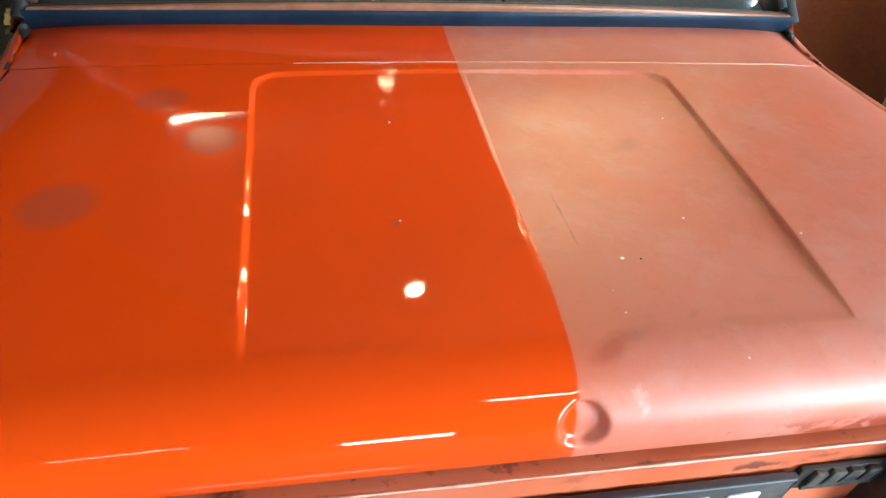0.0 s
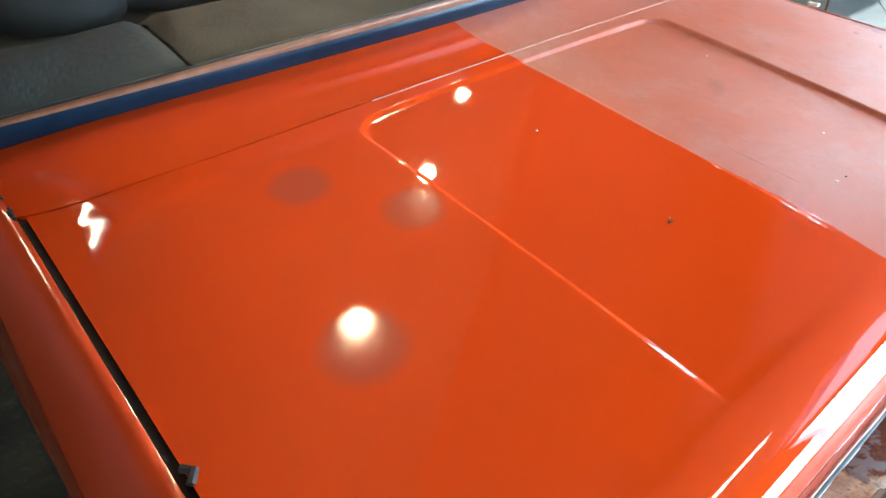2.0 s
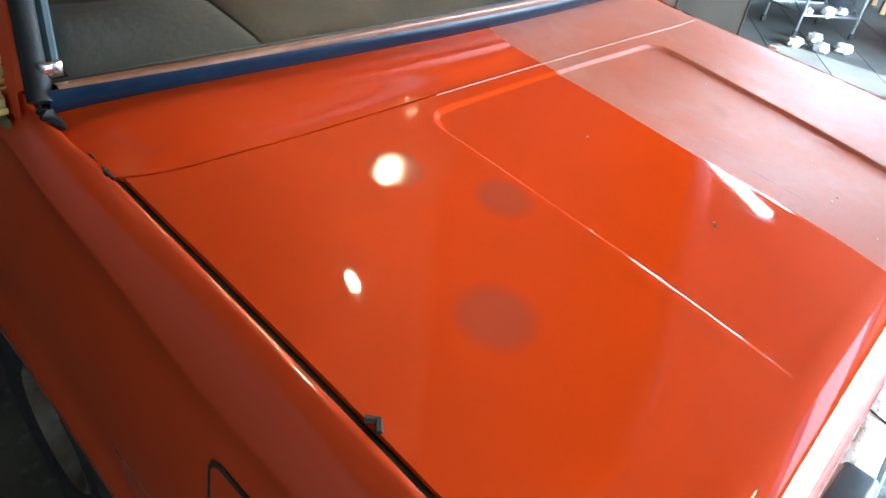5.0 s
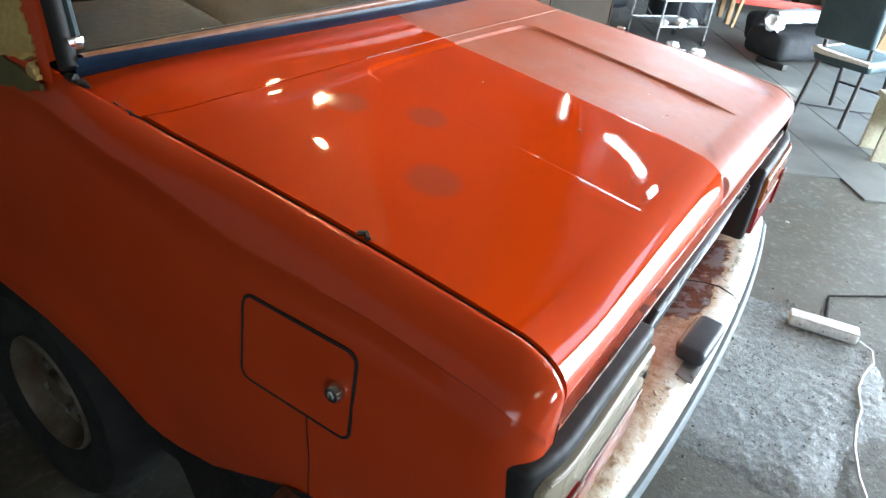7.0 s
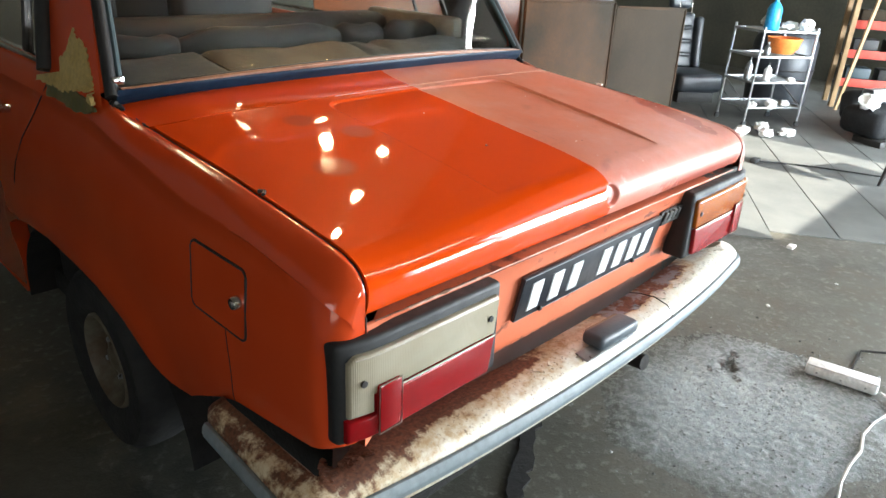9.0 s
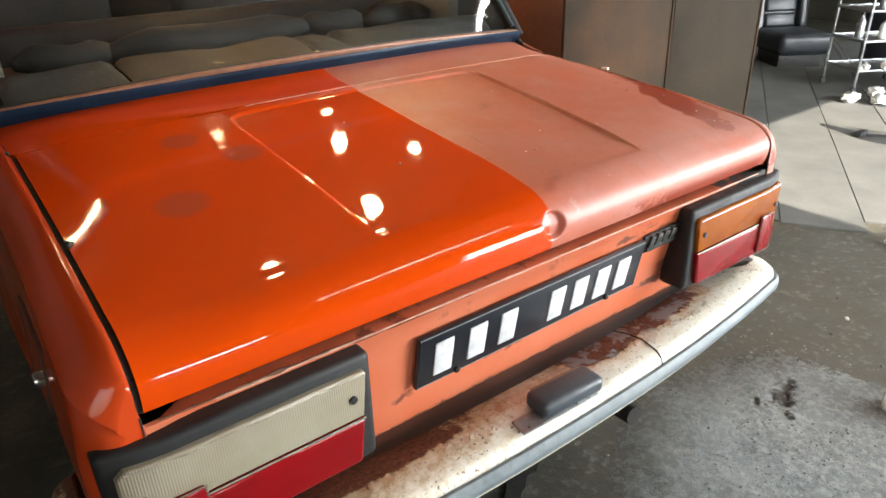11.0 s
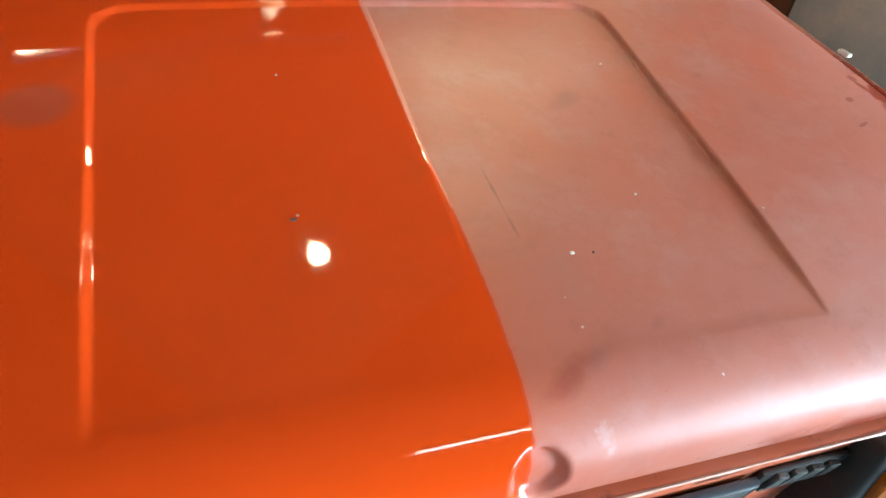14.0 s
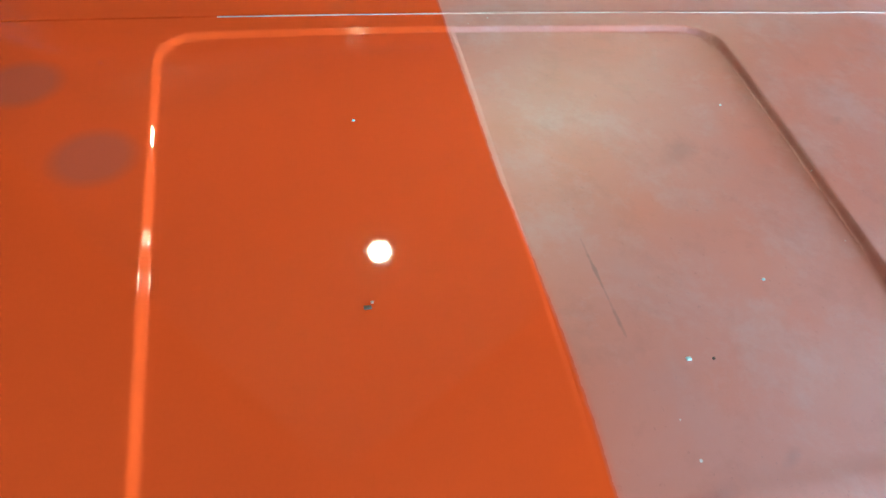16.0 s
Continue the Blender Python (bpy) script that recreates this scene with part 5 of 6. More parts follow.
# wheels
def wheel(x, y, s):
    w = part("wheel", lathe([(0.150, -0.06), (0.185, -0.082), (0.265, -0.084), (0.287, -0.062), (0.292, -0.03), (0.292, 0.03), (0.287, 0.062), (0.265, 0.084), (0.185, 0.082), (0.150, 0.06)], Matrix.Translation((x, y, FLOOR + 0.276)) @ pose(0, 0, 0, 0, 90 * s, 0) @ Matrix.Scale(0.95, 4), 48, False), TYRE, car, "tyre on a rusty cream steel rim")
    A = Matrix.Translation((x, y, FLOOR + 0.276)) @ pose(0, 0, 0, 0, 90 * s, 0) @ Matrix.Scale(0.95, 4) @ Matrix.Diagonal((0.89, 0.89, 1.0, 1.0))
    part("rim", lathe([(0.172, 0.0), (0.172, 0.070), (0.164, 0.076), (0.155, 0.060), (0.148, 0.022), (0.128, 0.008), (0.112, 0.010), (0.088, 0.034), (0.060, 0.038), (0.048, 0.030), (0.040, 0.052), (0.0, 0.056)], A, 40), RIM, w, "cream-painted steel rim, rusting")
    for k in range(4):
        a = k * math.pi / 2 + 0.4
        part("wheel_nut", lathe([(0.010, 0.030), (0.010, 0.048), (0.006, 0.051)], A @ Matrix.Translation((0.068 * math.cos(a), 0.068 * math.sin(a), 0)), 6), STEEL, w)
    for k in range(8):
        a = k * math.pi / 4
        part("rim_hole", lathe([(0.014, 0.0), (0.014, 0.014)], A @ Matrix.Translation((0.125 * math.cos(a), 0.125 * math.sin(a), 0)), 12), DARK, w)


wheel(-0.665, 1.125, -1)
wheel(0.665, 1.125, 1)
for s in (-1, 1):
    part("wheel_well", grid(lambda w, x: (s * x, 1.20 + 0.60 * math.cos(w), 0.12 + 0.42 * math.sin(w)), steps(0, math.pi, 16), (0.45, 0.735)), DARK, car)
part("exhaust", sweep([(0.30, 0.6, 0.20), (0.26, 0.10, 0.30), (0.25, -0.03, 0.315)], 0.022, 12), DARK, car, "sooty exhaust pipe end")

# loose chip on the polish, dust grains on the faded half, pale chip on the wing's edge
# the pale speck next to the loose chip paints its glint
for x, y, sx, sy, mat in ((-0.143, 0.249, 0.006, 0.0035, RUST), (-0.139, 0.2535, 0.0025, 0.002, PALE_EDGE), (-0.131, 0.464, 0.0025, 0.002, WHITE), (0.097, 0.174, 0.004, 0.003, WHITE), (0.118, 0.172, 0.002, 0.002, RUST), (0.20, 0.241, 0.0025, 0.002, WHITE), (0.33, 0.20, 0.002, 0.002, WHITE), (0.62, 0.155, 0.003, 0.003, WHITE), (0.61, 0.10, 0.003, 0.002, WHITE), (0.64, 0.26, 0.003, 0.003, WHITE), (0.27, 0.47, 0.002, 0.002, WHITE)):
    part("chip_and_glint", box((x, y, deck(x, y) + pressed(x, y) + 0.0006), (sx, sy, 0.0016), 0.0004), mat, car)
part("chip_and_glint", box((0.712, 0.508, deck(0.69, 0.508) + 0.002), (0.010, 0.022, 0.006), 0.002, seg=2), PLASTIC, car, "pale flake of paint on the wing edge")

# ---- lamps ----


def rod(a, b, r=0.008, n=8):
    return sweep([a, b], r, n)


def hanging_bulb(p, r):
    b = tagged(root("pendant_bulb", p[0], p[1], p[2]), "bare warm light bulb on a hanging cord", "lamp", "bulbs over the car")
    part("bulb", lathe([(0.004, -r * 1.0), (r * 0.6, -r * 0.85), (r, -r * 0.1), (r * 0.85, r * 0.55), (0.5 * r, r * 0.9), (0.014, r * 1.2)], Matrix(), 20), BULB, b, "glowing warm bulb")
    part("socket", lathe([(0.018, r * 1.2), (0.020, r * 1.9), (0.010, r * 2.3)], Matrix(), 16), BLACK, b)
    part("cord", sweep([(0, 0, r * 2.2), (0.004, 0, (SHEET_Z - p[2]) * 0.6), (0, 0, SHEET_Z - p[2])], 0.003, 6), BLACK, b)
    return b


for p in BULBS:
    hanging_bulb(p, 0.032)


def tube_lamp(a, b, n, mat, label):
    a, b = Vector(a), Vector(b)
    mid = (a + b) / 2
    lamp = tagged(root("tube_lamp", mid.x, mid.y, mid.z), label, "lamp")
    d = (b - a).normalized()
    side = d.cross(Vector((0, 0, 1)))
    ang = math.degrees(math.atan2(d.y, d.x))
    part("housing", box((0, 0, 0.045), ((b - a).length + 0.10, 0.06 + 0.05 * n, 0.045), 0.006, pose(0, 0, 0, 0, 0, ang)), RUBBER_GREY, lamp, "grey sheet-metal housing")
    for k in range(n):
        o = side * (k - (n - 1) / 2) * 0.075
        part("tube", sweep([a - mid + o, b - mid + o], 0.016, 12), mat, lamp, "lit glass tube")
    part("hanger", sweep([(0, 0, 0.06), (0, 0, TOP - mid.z)], 0.004, 6), BLACK, lamp)


tube_lamp((-0.45, 2.82, 2.57), (-1.02, 2.61, 2.57), 1, TUBE, "short warm tube lamp under the ceiling")
tube_lamp((0.42, -1.45, 2.60), (1.66, -1.40, 2.60), 2, TUBE_SOFT, "long twin tube lamp under the ceiling behind the car")
tube_lamp((-1.70, -3.02, 2.02), (-1.02, -3.02, 2.02), 1, TUBE_SOFT, "short tube lamp hung by the end wall")
tube_lamp((3.32, 1.27, 2.58), (3.90, 1.50, 2.58), 1, TUBE_SOFT, "single short tube lamp beside the twin one")
tube_lamp((3.34, 0.90, 2.58), (3.06, 0.42, 2.58), 2, TUBE_WHITE, "twin white tube lamp under the ceiling")

# ---- floor details ----
BD = Vector((0.855, 0.519, 0))
BN = Vector((-0.519, 0.855, 0))
brd = random.Random(5)
mesh_boards = []
for k in range(3):
    me = bpy.data.meshes.new("board")
    bm = box((0, 0, 0), (5.4, 0.377, 0.012), 0.002)
    bm.to_mesh(me)
    bm.free()
    me.materials.append(PLANK)
    mesh_boards.append(me)
for i in range(8):
    c = Vector((5.3, 1.2, FLOOR + 0.004)) + BN * (i - 3.6) * 0.382 + BD * brd.uniform(-0.15, 0.15)
    ob = new("board", mesh_boards[i % 3])
    ob.matrix_basis = pose(c.x, c.y, c.z + brd.uniform(-0.0015, 0.0015), 0, 0, math.degrees(math.atan2(BD.y, BD.x)))
    ob.parent = floor

# broken, rough patch of crushed concrete beside the bumper
rg = random.Random(11)


def rough_h(x, y):
    d = math.hypot((x - 0.92) / 0.75, (y + 0.12) / 0.58) + 0.25 * noise.noise(Vector((x * 3, y * 3, 5)))
    k = 1 - smooth01((d - 0.55) / 0.45)
    n1 = noise.fractal(Vector((x * 24, y * 24, 1.0)), 1.0, 2.0, 4)
    pit = 0.012 * max(0.0, 1 - math.hypot((x - HOLES[0][0]) / 0.08, (y - HOLES[0][1]) / 0.055)) * (0.6 + n1)
    n2 = abs(noise.noise(Vector((x * 70, y * 70, 3.0))))
    return FLOOR - 0.010 + k * (0.017 + 0.0022 * n1 + 0.0024 * n2) - pit


patch = tagged(part("rough_patch", grid(lambda x, y: (x, y, rough_h(x, y)), steps(0.05, 1.80, 230), steps(-0.85, 0.60, 190)), GRAVEL, smooth=60), "rough broken patch of crushed grey concrete", "rubble", kind="structure")
sv, sf = [], []
OCT = [(1, 0, 0), (0, 1, 0), (-1, 0, 0), (0, -1, 0), (0, 0, 1), (0, 0, -1)]
OF = [(0, 1, 4), (1, 2, 4), (2, 3, 4), (3, 0, 4), (1, 0, 5), (2, 1, 5), (3, 2, 5), (0, 3, 5)]
for i in range(3600):
    x, y = rg.gauss(1.0, 0.27), rg.gauss(-0.16, 0.23)
    if rg.random() < 0.012:
        x, y = rg.uniform(-0.6, 2.6), rg.uniform(-1.2, 0.9)
    r = rg.choice((0.0015, 0.002, 0.003, 0.003, 0.004, 0.006)) * rg.uniform(0.7, 1.2)
    z = max(FLOOR + 0.004 + 0.006 * noise.noise(Vector((x * 1.7, y * 1.7, 0))), rough_h(x, y)) - 0.001
    k = len(sv)
    w = rg.uniform(0, 6.28)
    for a, b, c in OCT:
        q = Vector((a * math.cos(w) - b * math.sin(w), a * math.sin(w) + b * math.cos(w), c * 0.6)) * r * rg.uniform(0.7, 1.2)
        sv.append(Vector((x, y, z)) + q)
    sf += [tuple(k + j for j in f) for f in OF]
tagged(part("gravel", (sv, sf), STONES, smooth=0), "loose grey crumbs of concrete on the floor", "gravel", kind="stuff")


def floor_line(name, pts, width, mat, label, jag=0.4, seed=3):
    """A jagged dark joint in the floor."""
    r = random.Random(seed)
    fine = []
    for a, b in zip(pts, pts[1:]):
        fine += [Vector(a).lerp(Vector(b), k / 8) for k in range(8)]
    fine.append(Vector(pts[-1]))
    verts, faces = [], []
    for i, p in enumerate(fine):
        q = fine[min(i + 1, len(fine) - 1)] - fine[max(i - 1, 0)]
        n = Vector((-q.y, q.x)).normalized()
        for s in (-1, 1):
            o = n * s * width * 0.5 * (1 + jag * r.uniform(-1, 1))
            verts.append((p.x + o.x, p.y + o.y, FLOOR + 0.0095))
    for i in range(len(fine) - 1):
        faces.append((2 * i, 2 * i + 1, 2 * i + 3, 2 * i + 2))
    tagged(part(name, shell((verts, faces), (0, 0, -0.012)), mat, smooth=0), label, "floor joint", kind="structure")


# cracks laid on as thin black strips, not cut into the floor
floor_line("floor_crack", [(0.62, 0.72), (0.40, 0.42), (0.30, 0.33), (0.14, 0.24), (-0.02, 0.15), (-0.10, 0.06)], 0.045, DARK, "wide black crack in the concrete", 0.5)
floor_line("floor_crack", [(0.34, 0.36), (0.15, 0.42), (-0.05, 0.50)], 0.008, DARK, "thin dark crack in the concrete", 0.5, 4)
floor_line("floor_crack", [(1.42, -0.31), (1.65, -0.29), (1.82, -0.48), (2.3, -0.95)], 0.006, DARK, "thin dark joint between slabs", 0.3, 5)

# ---- things on the floor near the car ----
wb = tagged(root("light_box", 1.345, -0.300, FLOOR + 0.006, -80), "long white plastic lamp box lying on the floor", "lamp box")
part("body", box((0, 0, 0.022), (0.240, 0.066, 0.042), 0.012, seg=3), PLASTIC, wb)
part("cover", box((0, 0, 0.0445), (0.236, 0.060, 0.006), 0.0025), PLASTIC, wb)
for x in (-0.08, 0.0, 0.08):
    part("fixing", lathe([(0.004, 0), (0.004, 0.003)], Matrix.Translation((x, -0.033, 0.022)) @ pose(0, 0, 0, 90, 0, 0), 10), STEEL, wb)
cb = tagged(root("cable", 0, 0, 0), "thin white cable trailing over the floor", "cable")
cpts = [(1.365, -0.43), (1.33, -0.475), (1.25, -0.485), (1.15, -0.462), (1.05, -0.455), (0.95, -0.475), (0.85, -0.47), (0.75, -0.475), (0.62, -0.50), (0.45, -0.56), (0.2, -0.75), (-0.3, -1.2), (-0.8, -2.2)]
fine = []
for i in range(len(cpts) - 1):
    a, b = Vector(cpts[i]), Vector(cpts[i + 1])
    fine += [a.lerp(b, k / 4) for k in range(4)]
part("cord", sweep([(p.x, p.y, max(FLOOR + 0.008, rough_h(p.x, p.y)) + 0.006) for p in fine], 0.0045, 8), WHITE, cb)
cb2 = tagged(root("power_cable", 0, 0, 0), "black power cable lying across the boards", "cable")
part("cord", sweep([(4.15 + 0.55 * t, 1.1 - 1.1 * t + 0.10 * math.sin(t * 5), FLOOR + 0.018) for t in steps(0, 1.6, 24)], 0.006, 8), RUBBER, cb2)
part("plug", box((4.13, 1.13, FLOOR + 0.026), (0.10, 0.05, 0.035), 0.01, seg=3), RUBBER, cb2)
for i, (x, y, s) in enumerate(((2.55, 0.30, 0.05), (1.75, 0.12, 0.018), (2.25, -0.02, 0.014))):
    c = tagged(root("concrete_crumb", x, y, FLOOR + 0.006), "small pale chip of concrete on the floor", "debris", "chips on the floor")
    part("chip", box((0, 0, s * 0.2), (s, s * 0.7, s * 0.35), s * 0.08, pose(0, 0, 0, 0, 0, 40 * i)), PAPER, c)

# ---- brown boards standing beside the car ----


def standing_board(name, a, b, z1, mat, label, lean=0.03, slope=0.0):
    a, b = Vector((*a, FLOOR)), Vector((*b, FLOOR))
    d = b - a
    n = Vector((-d.y, d.x, 0)).normalized()
    bd = tagged(root(name, (a.x + b.x) / 2, (a.y + b.y) / 2, FLOOR), label, "board")
    h = z1 - FLOOR
    m = Matrix.Rotation(math.atan2(d.y, d.x), 4, "Z") @ Matrix.Rotation(-lean, 4, "X") @ Matrix.Rotation(radians(slope), 4, "Y")
    part("panel", box((0, 0, h / 2), (d.length, 0.022, h), 0.003, m), mat, bd)
    part("edge_strip", box((d.length / 2 - 0.006, -0.014, h / 2), (0.012, 0.008, h - 0.02), 0.002, m), BOARD, bd, "worn edge")
    part("top_strip", box((0, -0.013, h - 0.008), (d.length - 0.03, 0.006, 0.014), 0.002, m), BOARD, bd)
    return bd


standing_board("hardboard_sheet", (1.78, 1.66), (2.46, 1.53), 1.085, BOARD, "stained brown hardboard sheet standing upright", slope=1.0)
standing_board("hardboard_sheet", (2.462, 1.53), (3.10, 1.41), 1.045, BOARD_GREY, "greyish-brown hardboard sheet standing upright", slope=1.6)
standing_board("wardrobe_door", (1.00, 2.45), (2.28, 2.07), 1.45, BOARD_RED, "glossy red-brown furniture door leaning upright")

lp = tagged(root("louvred_panel", 2.02, 1.36, FLOOR + 0.004, -9), "white louvred plastic panel leaning by the hardboard", "panel")
LM = pose(0, 0, -0.012, -8, 14, 0)
part("frame", sweep([LM @ Vector(p) for p in ((-0.22, 0, 0.02), (0.22, 0, 0.02), (0.22, 0, 0.44), (-0.22, 0, 0.44))], 0.012, 8, True), PLASTIC, lp, "white frame")
for k in range(15):
    part("slat", box((-0.196 + 0.028 * k, 0, 0.23), (0.018, 0.010, 0.40), 0.002, LM), PLASTIC, lp)

# ---- far side of the workshop ----
tr = tagged(root("trolley", 5.62, 1.72, FLOOR + 0.01, -32), "wire trolley with zinc tube frame, cluttered shelves", "trolley")
TW, TD, TH = 0.29, 0.21, 0.90
for x in (-TW, TW):
    for y in (-TD, TD):
        part("leg", sweep([(x, y, 0.03), (x * 0.96, y, TH)], 0.011, 8), STEEL, tr)
        part("castor", lathe([(0.022, -0.012), (0.028, -0.006), (0.028, 0.006), (0.022, 0.012)], Matrix.Translation((x, y, 0.028)) @ pose(0, 0, 0, 90, 0, 0), 14), RUBBER, tr)
SHELF_Z = (0.18, 0.41, 0.64, 0.86)
for z in SHELF_Z:
    part("shelf_frame", sweep([(-TW, -TD, z), (TW, -TD, z), (TW, TD, z), (-TW, TD, z)], 0.010, 8, True), STEEL, tr)
    part("shelf", box((0, 0, z - 0.004), (2 * TW - 0.02, 2 * TD - 0.02, 0.006), 0.001), STEEL if z < 0.8 else WHITE, tr)
for x in (-TW, TW):
    part("brace", rod((x, -TD, 0.18), (x, TD, 0.41), 0.006), STEEL, tr)
TM = pose(5.62, 1.72, FLOOR + 0.01, 0, 0, -32)


def on_trolley(x, y, z):
    p = TM @ Vector((x, y, z))
    return p.x, p.y, p.z


def bottle(p, h, r, mat, cap, label, nozzle=False):
    o = tagged(root("bottle", *p), label, "bottle")
    part("body", lathe([(r * 0.9, 0), (r, 0.01), (r, h * 0.6), (r * 0.75, h * 0.72), (r * 0.3, h * 0.82), (r * 0.3, h * 0.9)], Matrix(), 20), mat, o)
    part("cap", lathe([(r * 0.36, h * 0.88), (r * 0.36, h), (r * 0.2, h * 1.02)], Matrix(), 14), cap, o)
    if nozzle:
        part("trigger", box((0.03, 0, h * 1.04), (0.12, 0.025, 0.035), 0.008), mat, o)
        part("lever", sweep([(0.055, 0, h * 1.02), (0.05, 0, h * 0.9)], 0.007, 6), mat, o)


bottle(on_trolley(-0.10, -0.05, 0.86), 0.30, 0.065, BLUE, BLUE, "blue plastic spray bottle on the trolley", True)
bottle(on_trolley(-0.20, 0.0, 0.41), 0.20, 0.035, STEEL, BLACK, "small grey can on a trolley shelf")
bottle(on_trolley(-0.05, -0.08, 0.41), 0.16, 0.035, PAPER, BLACK, "small white bottle on a trolley shelf")
bottle(on_trolley(-0.12, -0.10, 0.64), 0.12, 0.03, STEEL, WHITE, "small can under the top shelf")


def crumple(p, r, mat, name, label, cat, seed, flat=0.7):
    o = tagged(root(name, *p), label, cat)
    bm = bmesh.new()
    bmesh.ops.create_icosphere(bm, subdivisions=3, radius=1.0)
    for v in bm.verts:
        k = 1 + 0.45 * noise.noise(v.co * 2.2 + Vector((seed, 0, 0))) + 0.2 * noise.noise(v.co * 6 + Vector((0, seed, 0)))
        v.co = Vector((v.co.x * r[0], v.co.y * r[1], v.co.z * r[2])) * k
        v.co.z += r[2] * flat
    part("lump", bm, mat, o, smooth=50)


crumple(on_trolley(0.02, 0.12, 0.865), (0.11, 0.07, 0.08), PAPER, "paper_roll", "white crumpled paper towel on the trolley", "paper", 1)
crumple(on_trolley(0.16, 0.02, 0.865), (0.10, 0.06, 0.04), PAPER, "rag", "white crumpled rag on the trolley", "rag", 2)
crumple(on_trolley(0.22, -0.12, 0.865), (0.07, 0.06, 0.06), PAPER, "rag", "white crumpled rag on the trolley edge", "rag", 3)
bw = tagged(root("bowl", *on_trolley(0.02, -0.12, 0.72)), "orange plastic bowl under the trolley top", "bowl")
part("shell", lathe([(0.09, -0.055), (0.13, 0.0), (0.15, 0.085), (0.145, 0.085), (0.125, 0.006), (0.085, -0.048)], Matrix(), 28), ORANGE, bw)
for i, (x, y, z, r) in enumerate(((0.12, -0.2, 0.41, 0.05), (-0.02, -0.18, 0.18, 0.07), (0.16, -0.14, 0.18, 0.06), (-0.20, -0.16, 0.18, 0.05))):
    crumple(on_trolley(x, y, z), (r, r * 0.7, r * 0.6), PAPER if i % 2 == 0 else WHITE, "rag", "white crumpled rag on a trolley shelf", "rag", 5 + i)
for i, (x, y) in enumerate(((5.10, 1.42), (5.28, 1.30), (5.34, 1.55), (5.02, 1.60))):
    crumple((x, y, FLOOR + 0.01), (0.08 + 0.02 * (i % 2), 0.06, 0.04), PAPER, "litter", "white torn packaging on the floor by the trolley", "litter", 12 + i)


def car_seat(x, y, rz, label, h=0.62):
    o = tagged(root("bucket_seat", x, y, FLOOR + 0.004, rz), label, "car seat")
    part("cushion", box((0, -0.08, 0.22), (0.52, 0.54, 0.20), 0.06, seg=4), LEATHER, o)
    part("plinth", box((0, -0.05, 0.06), (0.42, 0.44, 0.12), 0.01), BLACK, o)
    part("backrest", box((0, 0.22, 0.62), (0.40, 0.15, h), 0.05, Matrix.Translation((0, 0.05, 0)) @ pose(0, 0, 0, -10, 0, 0), 4), LEATHER, o)
    for k in range(4):
        part("pad", box((0, 0.13, 0.40 + 0.145 * k), (0.30, 0.05, 0.13), 0.02, Matrix.Translation((0, 0.05, 0)) @ pose(0, 0, 0, -10, 0, 0), 3), LEATHER, o)
    for s in (-1, 1):
        part("bolster", box((s * 0.225, 0.18, 0.60), (0.09, 0.20, h - 0.06), 0.035, Matrix.Translation((0, 0.05, 0)) @ pose(0, 0, 0, -10, 0, 0), 4), GREYLEATHER if s < 0 else LEATHER, o, "grey side bolster" if s < 0 else "")
    part("headrest", box((0, 0.17, 1.06), (0.27, 0.10, 0.19), 0.045, Matrix.Translation((0, 0.05, 0)) @ pose(0, 0, 0, -10, 0, 0), 4), LEATHER, o)
    for s in (-0.07, 0.07):
        part("headrest_post", rod((s, 0.24, 0.88), (s, 0.27, 1.0), 0.007), CHROME, o)


car_seat(6.15, 2.75, -35, "black leather car seat with a grey bolster, standing on the floor")
car_seat(5.40, 3.25, -30, "black leather car seat standing beside its twin")

dr = tagged(root("black_barrel", 6.75, 1.98, FLOOR + 0.006), "shiny black plastic barrel with a rounded lid", "barrel")
part("drum", lathe([(0.28, 0.0), (0.31, 0.03), (0.325, 0.38), (0.32, 0.66), (0.29, 0.74)], Matrix(), 32), LEATHER, dr)
part("lid", lathe([(0.295, 0.73), (0.30, 0.76), (0.24, 0.82), (0.12, 0.85), (0.0, 0.855)], Matrix(), 32), LEATHER, dr)
part("hoop", sweep([(0.325 * math.cos(a), 0.325 * math.sin(a), 0.40) for a in steps(0, 2 * math.pi - 0.2, 30)], 0.008, 6, True), BLACK, dr)

rk = tagged(root("step_rack", 7.45, 1.05, FLOOR + 0.004, -64), "rack with red painted boards between pale posts", "rack")
for x in (-0.52, 0.52):
    part("post", box((x, 0, 0.95), (0.05, 0.07, 1.9), 0.006), WOOD, rk)
    part("post", box((x, 0.40, 0.95), (0.05, 0.07, 1.9), 0.006), WOOD, rk)
for k in range(6):
    z = 0.28 + 0.30 * k
    part("board", box((0, 0.0, z), (1.0, 0.035, 0.085), 0.004), RED, rk, "red painted board")
    part("shelf", box((0, 0.21, z - 0.045), (1.0, 0.36, 0.02), 0.003), BLACK, rk)
    for j in range(3):
        bm = box((-0.32 + 0.32 * j, 0.22, z + 0.06), (0.24, 0.24, 0.17), 0.01)
        part("box", bm, (PETROL, BLACK, BOARD_GREY)[(j + k) % 3], rk)
lt = tagged(root("wooden_lath", 7.05, 1.42, FLOOR + 0.004), "bare wooden lath leaning on the rack", "lath")
part("lath", box((0, 0, 0.85), (0.04, 0.02, 1.75), 0.003, pose(0, 0, 0, 0, 9, -30)), WOOD, lt)

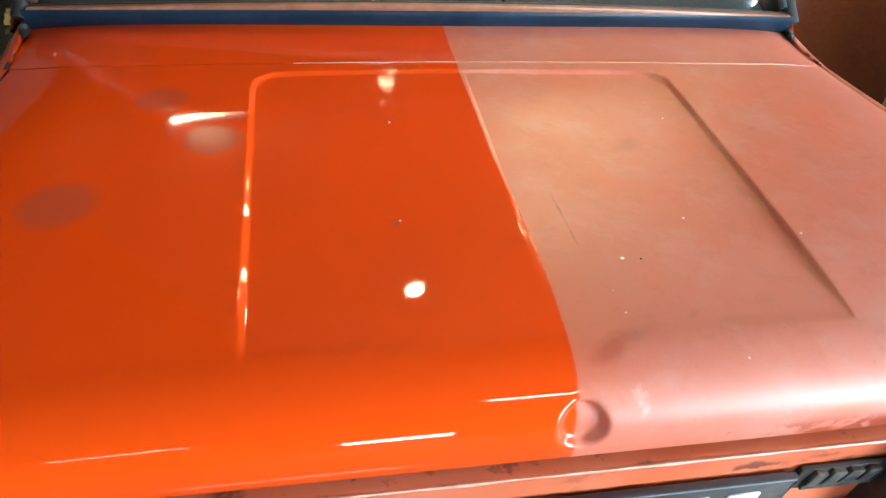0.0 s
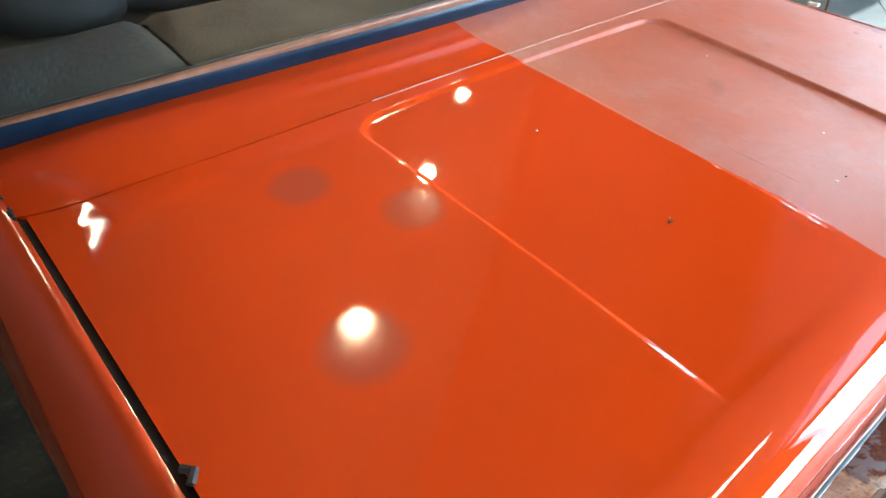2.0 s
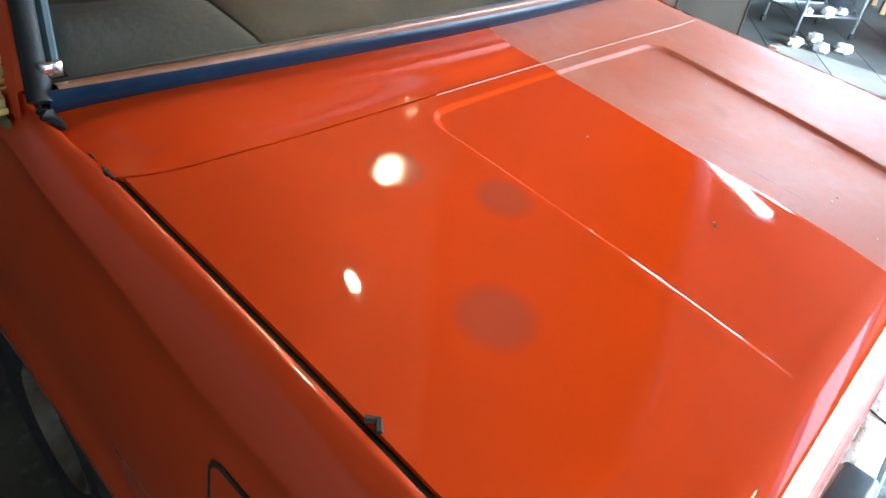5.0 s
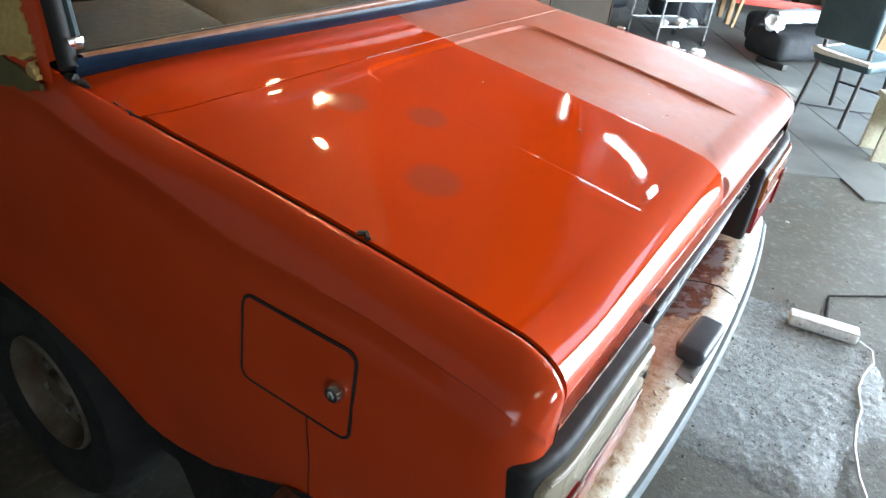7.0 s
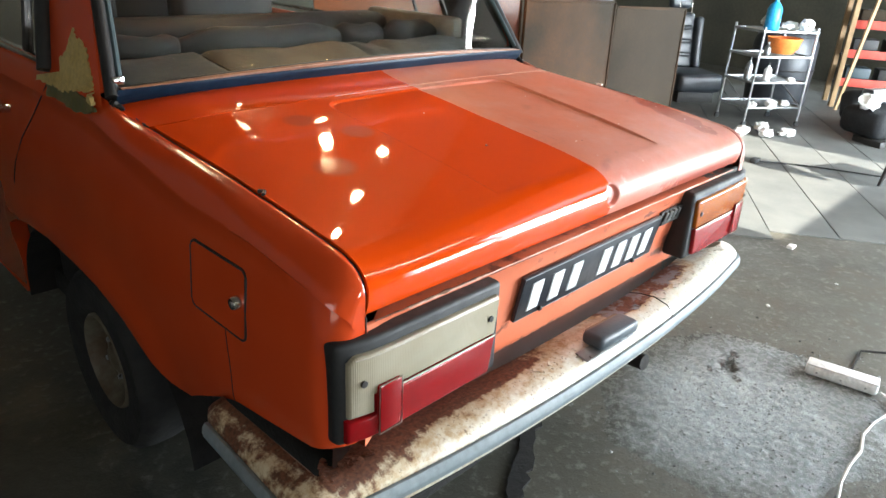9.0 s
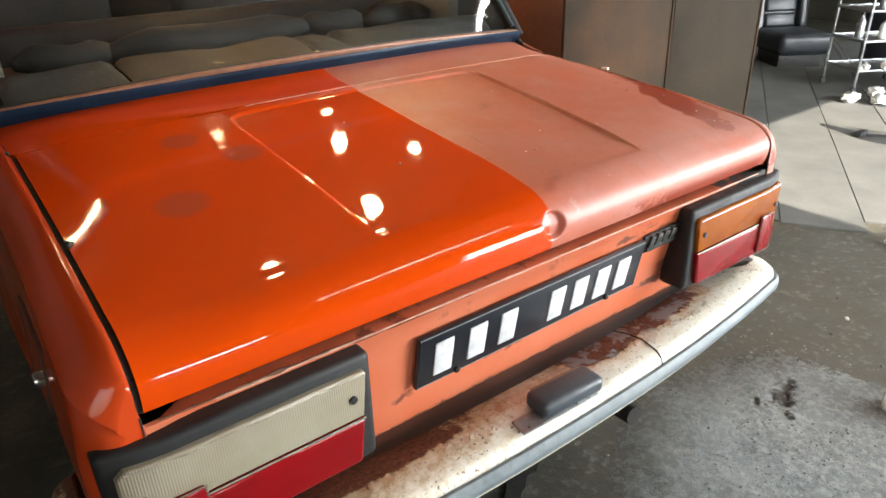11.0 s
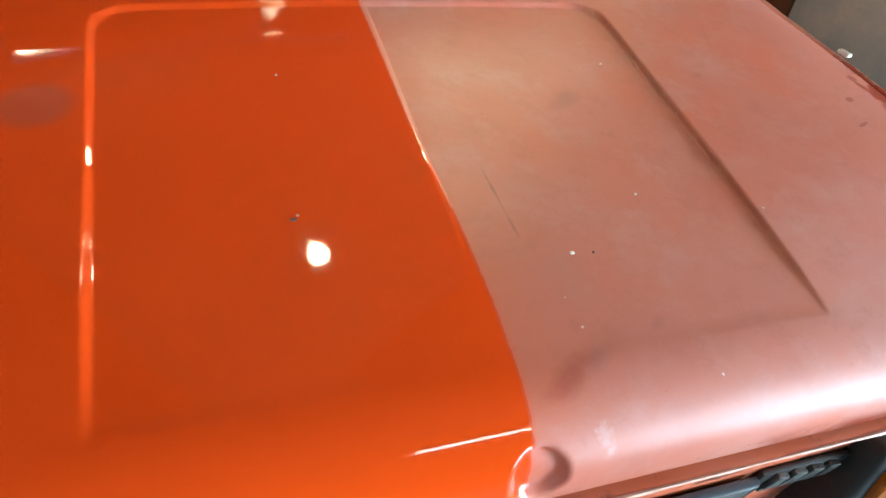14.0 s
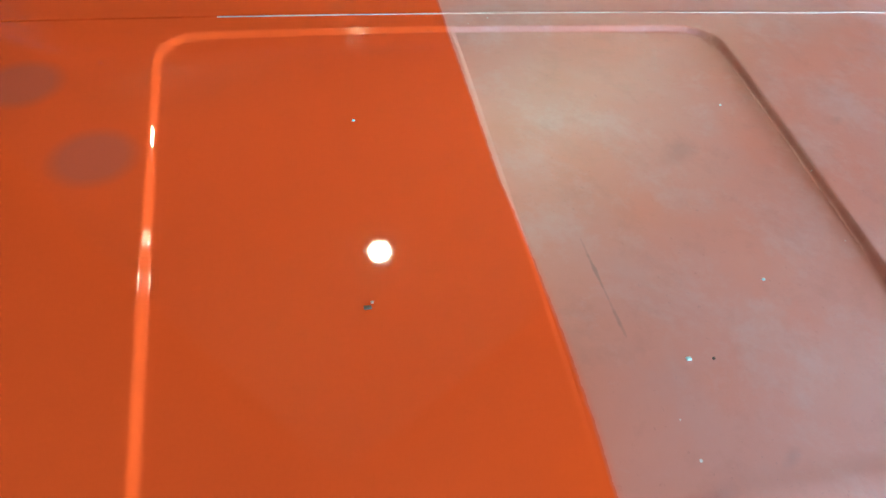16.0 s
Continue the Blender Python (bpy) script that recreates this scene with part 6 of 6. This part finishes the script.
# dark heap: spare seat with white rags on it
hp = tagged(root("spare_bench", 6.0, 0.62, FLOOR + 0.004, -30), "dark upholstered bench seat lying on the floor", "bench seat")
part("cushion", box((0, 0, 0.18), (0.92, 0.46, 0.24), 0.08, seg=4), SOOT, hp)
part("backrest", box((0.02, 0.16, 0.32), (0.88, 0.16, 0.26), 0.06, Matrix() @ pose(0, 0, 0, -12, 0, 0), 4), SOOT, hp)
part("foot", box((-0.40, -0.12, 0.03), (0.06, 0.30, 0.06), 0.005), BLACK, hp)
part("foot", box((0.40, -0.12, 0.03), (0.06, 0.30, 0.06), 0.005), BLACK, hp)


def cloth(name, p, sx, sy, rz, mat, label, cat, seed, drop=0.10):
    o = tagged(root(name, *p, rz), label, cat)
    g = grid(lambda x, y: (x, y, 0.02 * noise.noise(Vector((x * 9, y * 9, seed))) - drop * smooth01((abs(y) - sy * 0.3) / (sy * 0.25))), steps(-sx / 2, sx / 2, 24), steps(-sy / 2, sy / 2, 12))
    part("sheet", shell(g, (0, 0, -0.006)), mat, o)


cloth("grey_rag", (5.95, 0.70, FLOOR + 0.465), 0.6, 0.16, -30, GREYLEATHER, "strip of pale grey cloth over the bench back", "rag", 3.0)
crumple((5.62, 0.80, FLOOR + 0.32), (0.11, 0.08, 0.07), PAPER, "white_rag", "bunched white cloth on the bench", "rag", 31)
crumple((6.30, 0.42, FLOOR + 0.32), (0.12, 0.10, 0.08), WHITE, "plastic_bag", "pale plastic bag on the bench", "bag", 33)

# chair with worn pale edges
ch = tagged(root("chair", 4.43, 0.04, FLOOR + 0.006, 68), "petrol-blue padded chair on black tube legs", "chair")
for x in (-0.16, 0.16):
    part("leg", sweep([(x * 1.1, -0.26, 0.0), (x, -0.17, 0.42)], 0.015, 8), BLACK, ch)
    part("leg", sweep([(x * 1.1, 0.25, 0.0), (x, 0.19, 0.42), (x, 0.24, 0.90)], 0.015, 8), BLACK, ch)
part("stretcher", rod((-0.17, -0.21, 0.20), (0.17, -0.21, 0.20), 0.009), BLACK, ch)
part("seat", box((0, 0, 0.43), (0.42, 0.46, 0.09), 0.035, seg=4), PETROL, ch)
part("seat_edge", sweep([(-0.20, -0.225, 0.455), (0.0, -0.240, 0.460), (0.20, -0.225, 0.455), (0.212, 0.0, 0.452), (0.205, 0.21, 0.455), (0.10, 0.235, 0.458), (-0.20, 0.230, 0.452)], [0.014, 0.020, 0.024, 0.018, 0.026, 0.022, 0.016], 8), WHITE, ch, "cover worn through to the white padding")
part("backrest", box((0, 0.235, 0.80), (0.42, 0.06, 0.44), 0.03, Matrix() @ pose(0, 0, 0, -6, 0, 0), 4), PETROL, ch)
part("back_edge", sweep([(-0.19, 0.30, 1.025), (0.0, 0.30, 1.04), (0.19, 0.30, 1.025)], 0.010, 8), WHITE, ch, "worn pale piping")
cs = tagged(root("cream_stool", 3.78, -0.34, FLOOR + 0.006, 20), "low cream-painted wooden stool", "stool")
part("top", box((0, 0, 0.36), (0.34, 0.26, 0.035), 0.006), CREAMPAINT, cs)
for x in (-0.13, 0.13):
    part("side", box((x, 0, 0.17), (0.03, 0.24, 0.34), 0.005), CREAMPAINT, cs)
part("rail", box((0, -0.10, 0.26), (0.26, 0.022, 0.14), 0.004), CREAMPAINT, cs)

tp = tagged(root("blue_tarpaulin", 7.55, -0.25, FLOOR + 0.3, -80), "bright blue tarpaulin hanging over crates", "tarpaulin")
part("sheet", shell(grid(lambda x, z: (x, 0.05 * math.sin(x * 9) + 0.03 * noise.noise(Vector((x * 5, z * 5, 1))), z), steps(-0.7, 0.7, 40), steps(0.0, 1.2, 16)), (0, 0.006, 0)), BLUE, tp)
part("crate", box((0, 0.25, 0.15), (1.3, 0.4, 0.9), 0.01), WOOD, tp)
crd = tagged(root("cardboard_sheet", 7.35, 0.25, FLOOR + 0.004, -70), "pale cardboard sheet leaning against the rack", "cardboard")
part("sheet", box((0, 0, 0.55), (0.5, 0.012, 1.1), 0.002, pose(0, 0, 0, -8, 12, 0)), TAN, crd)
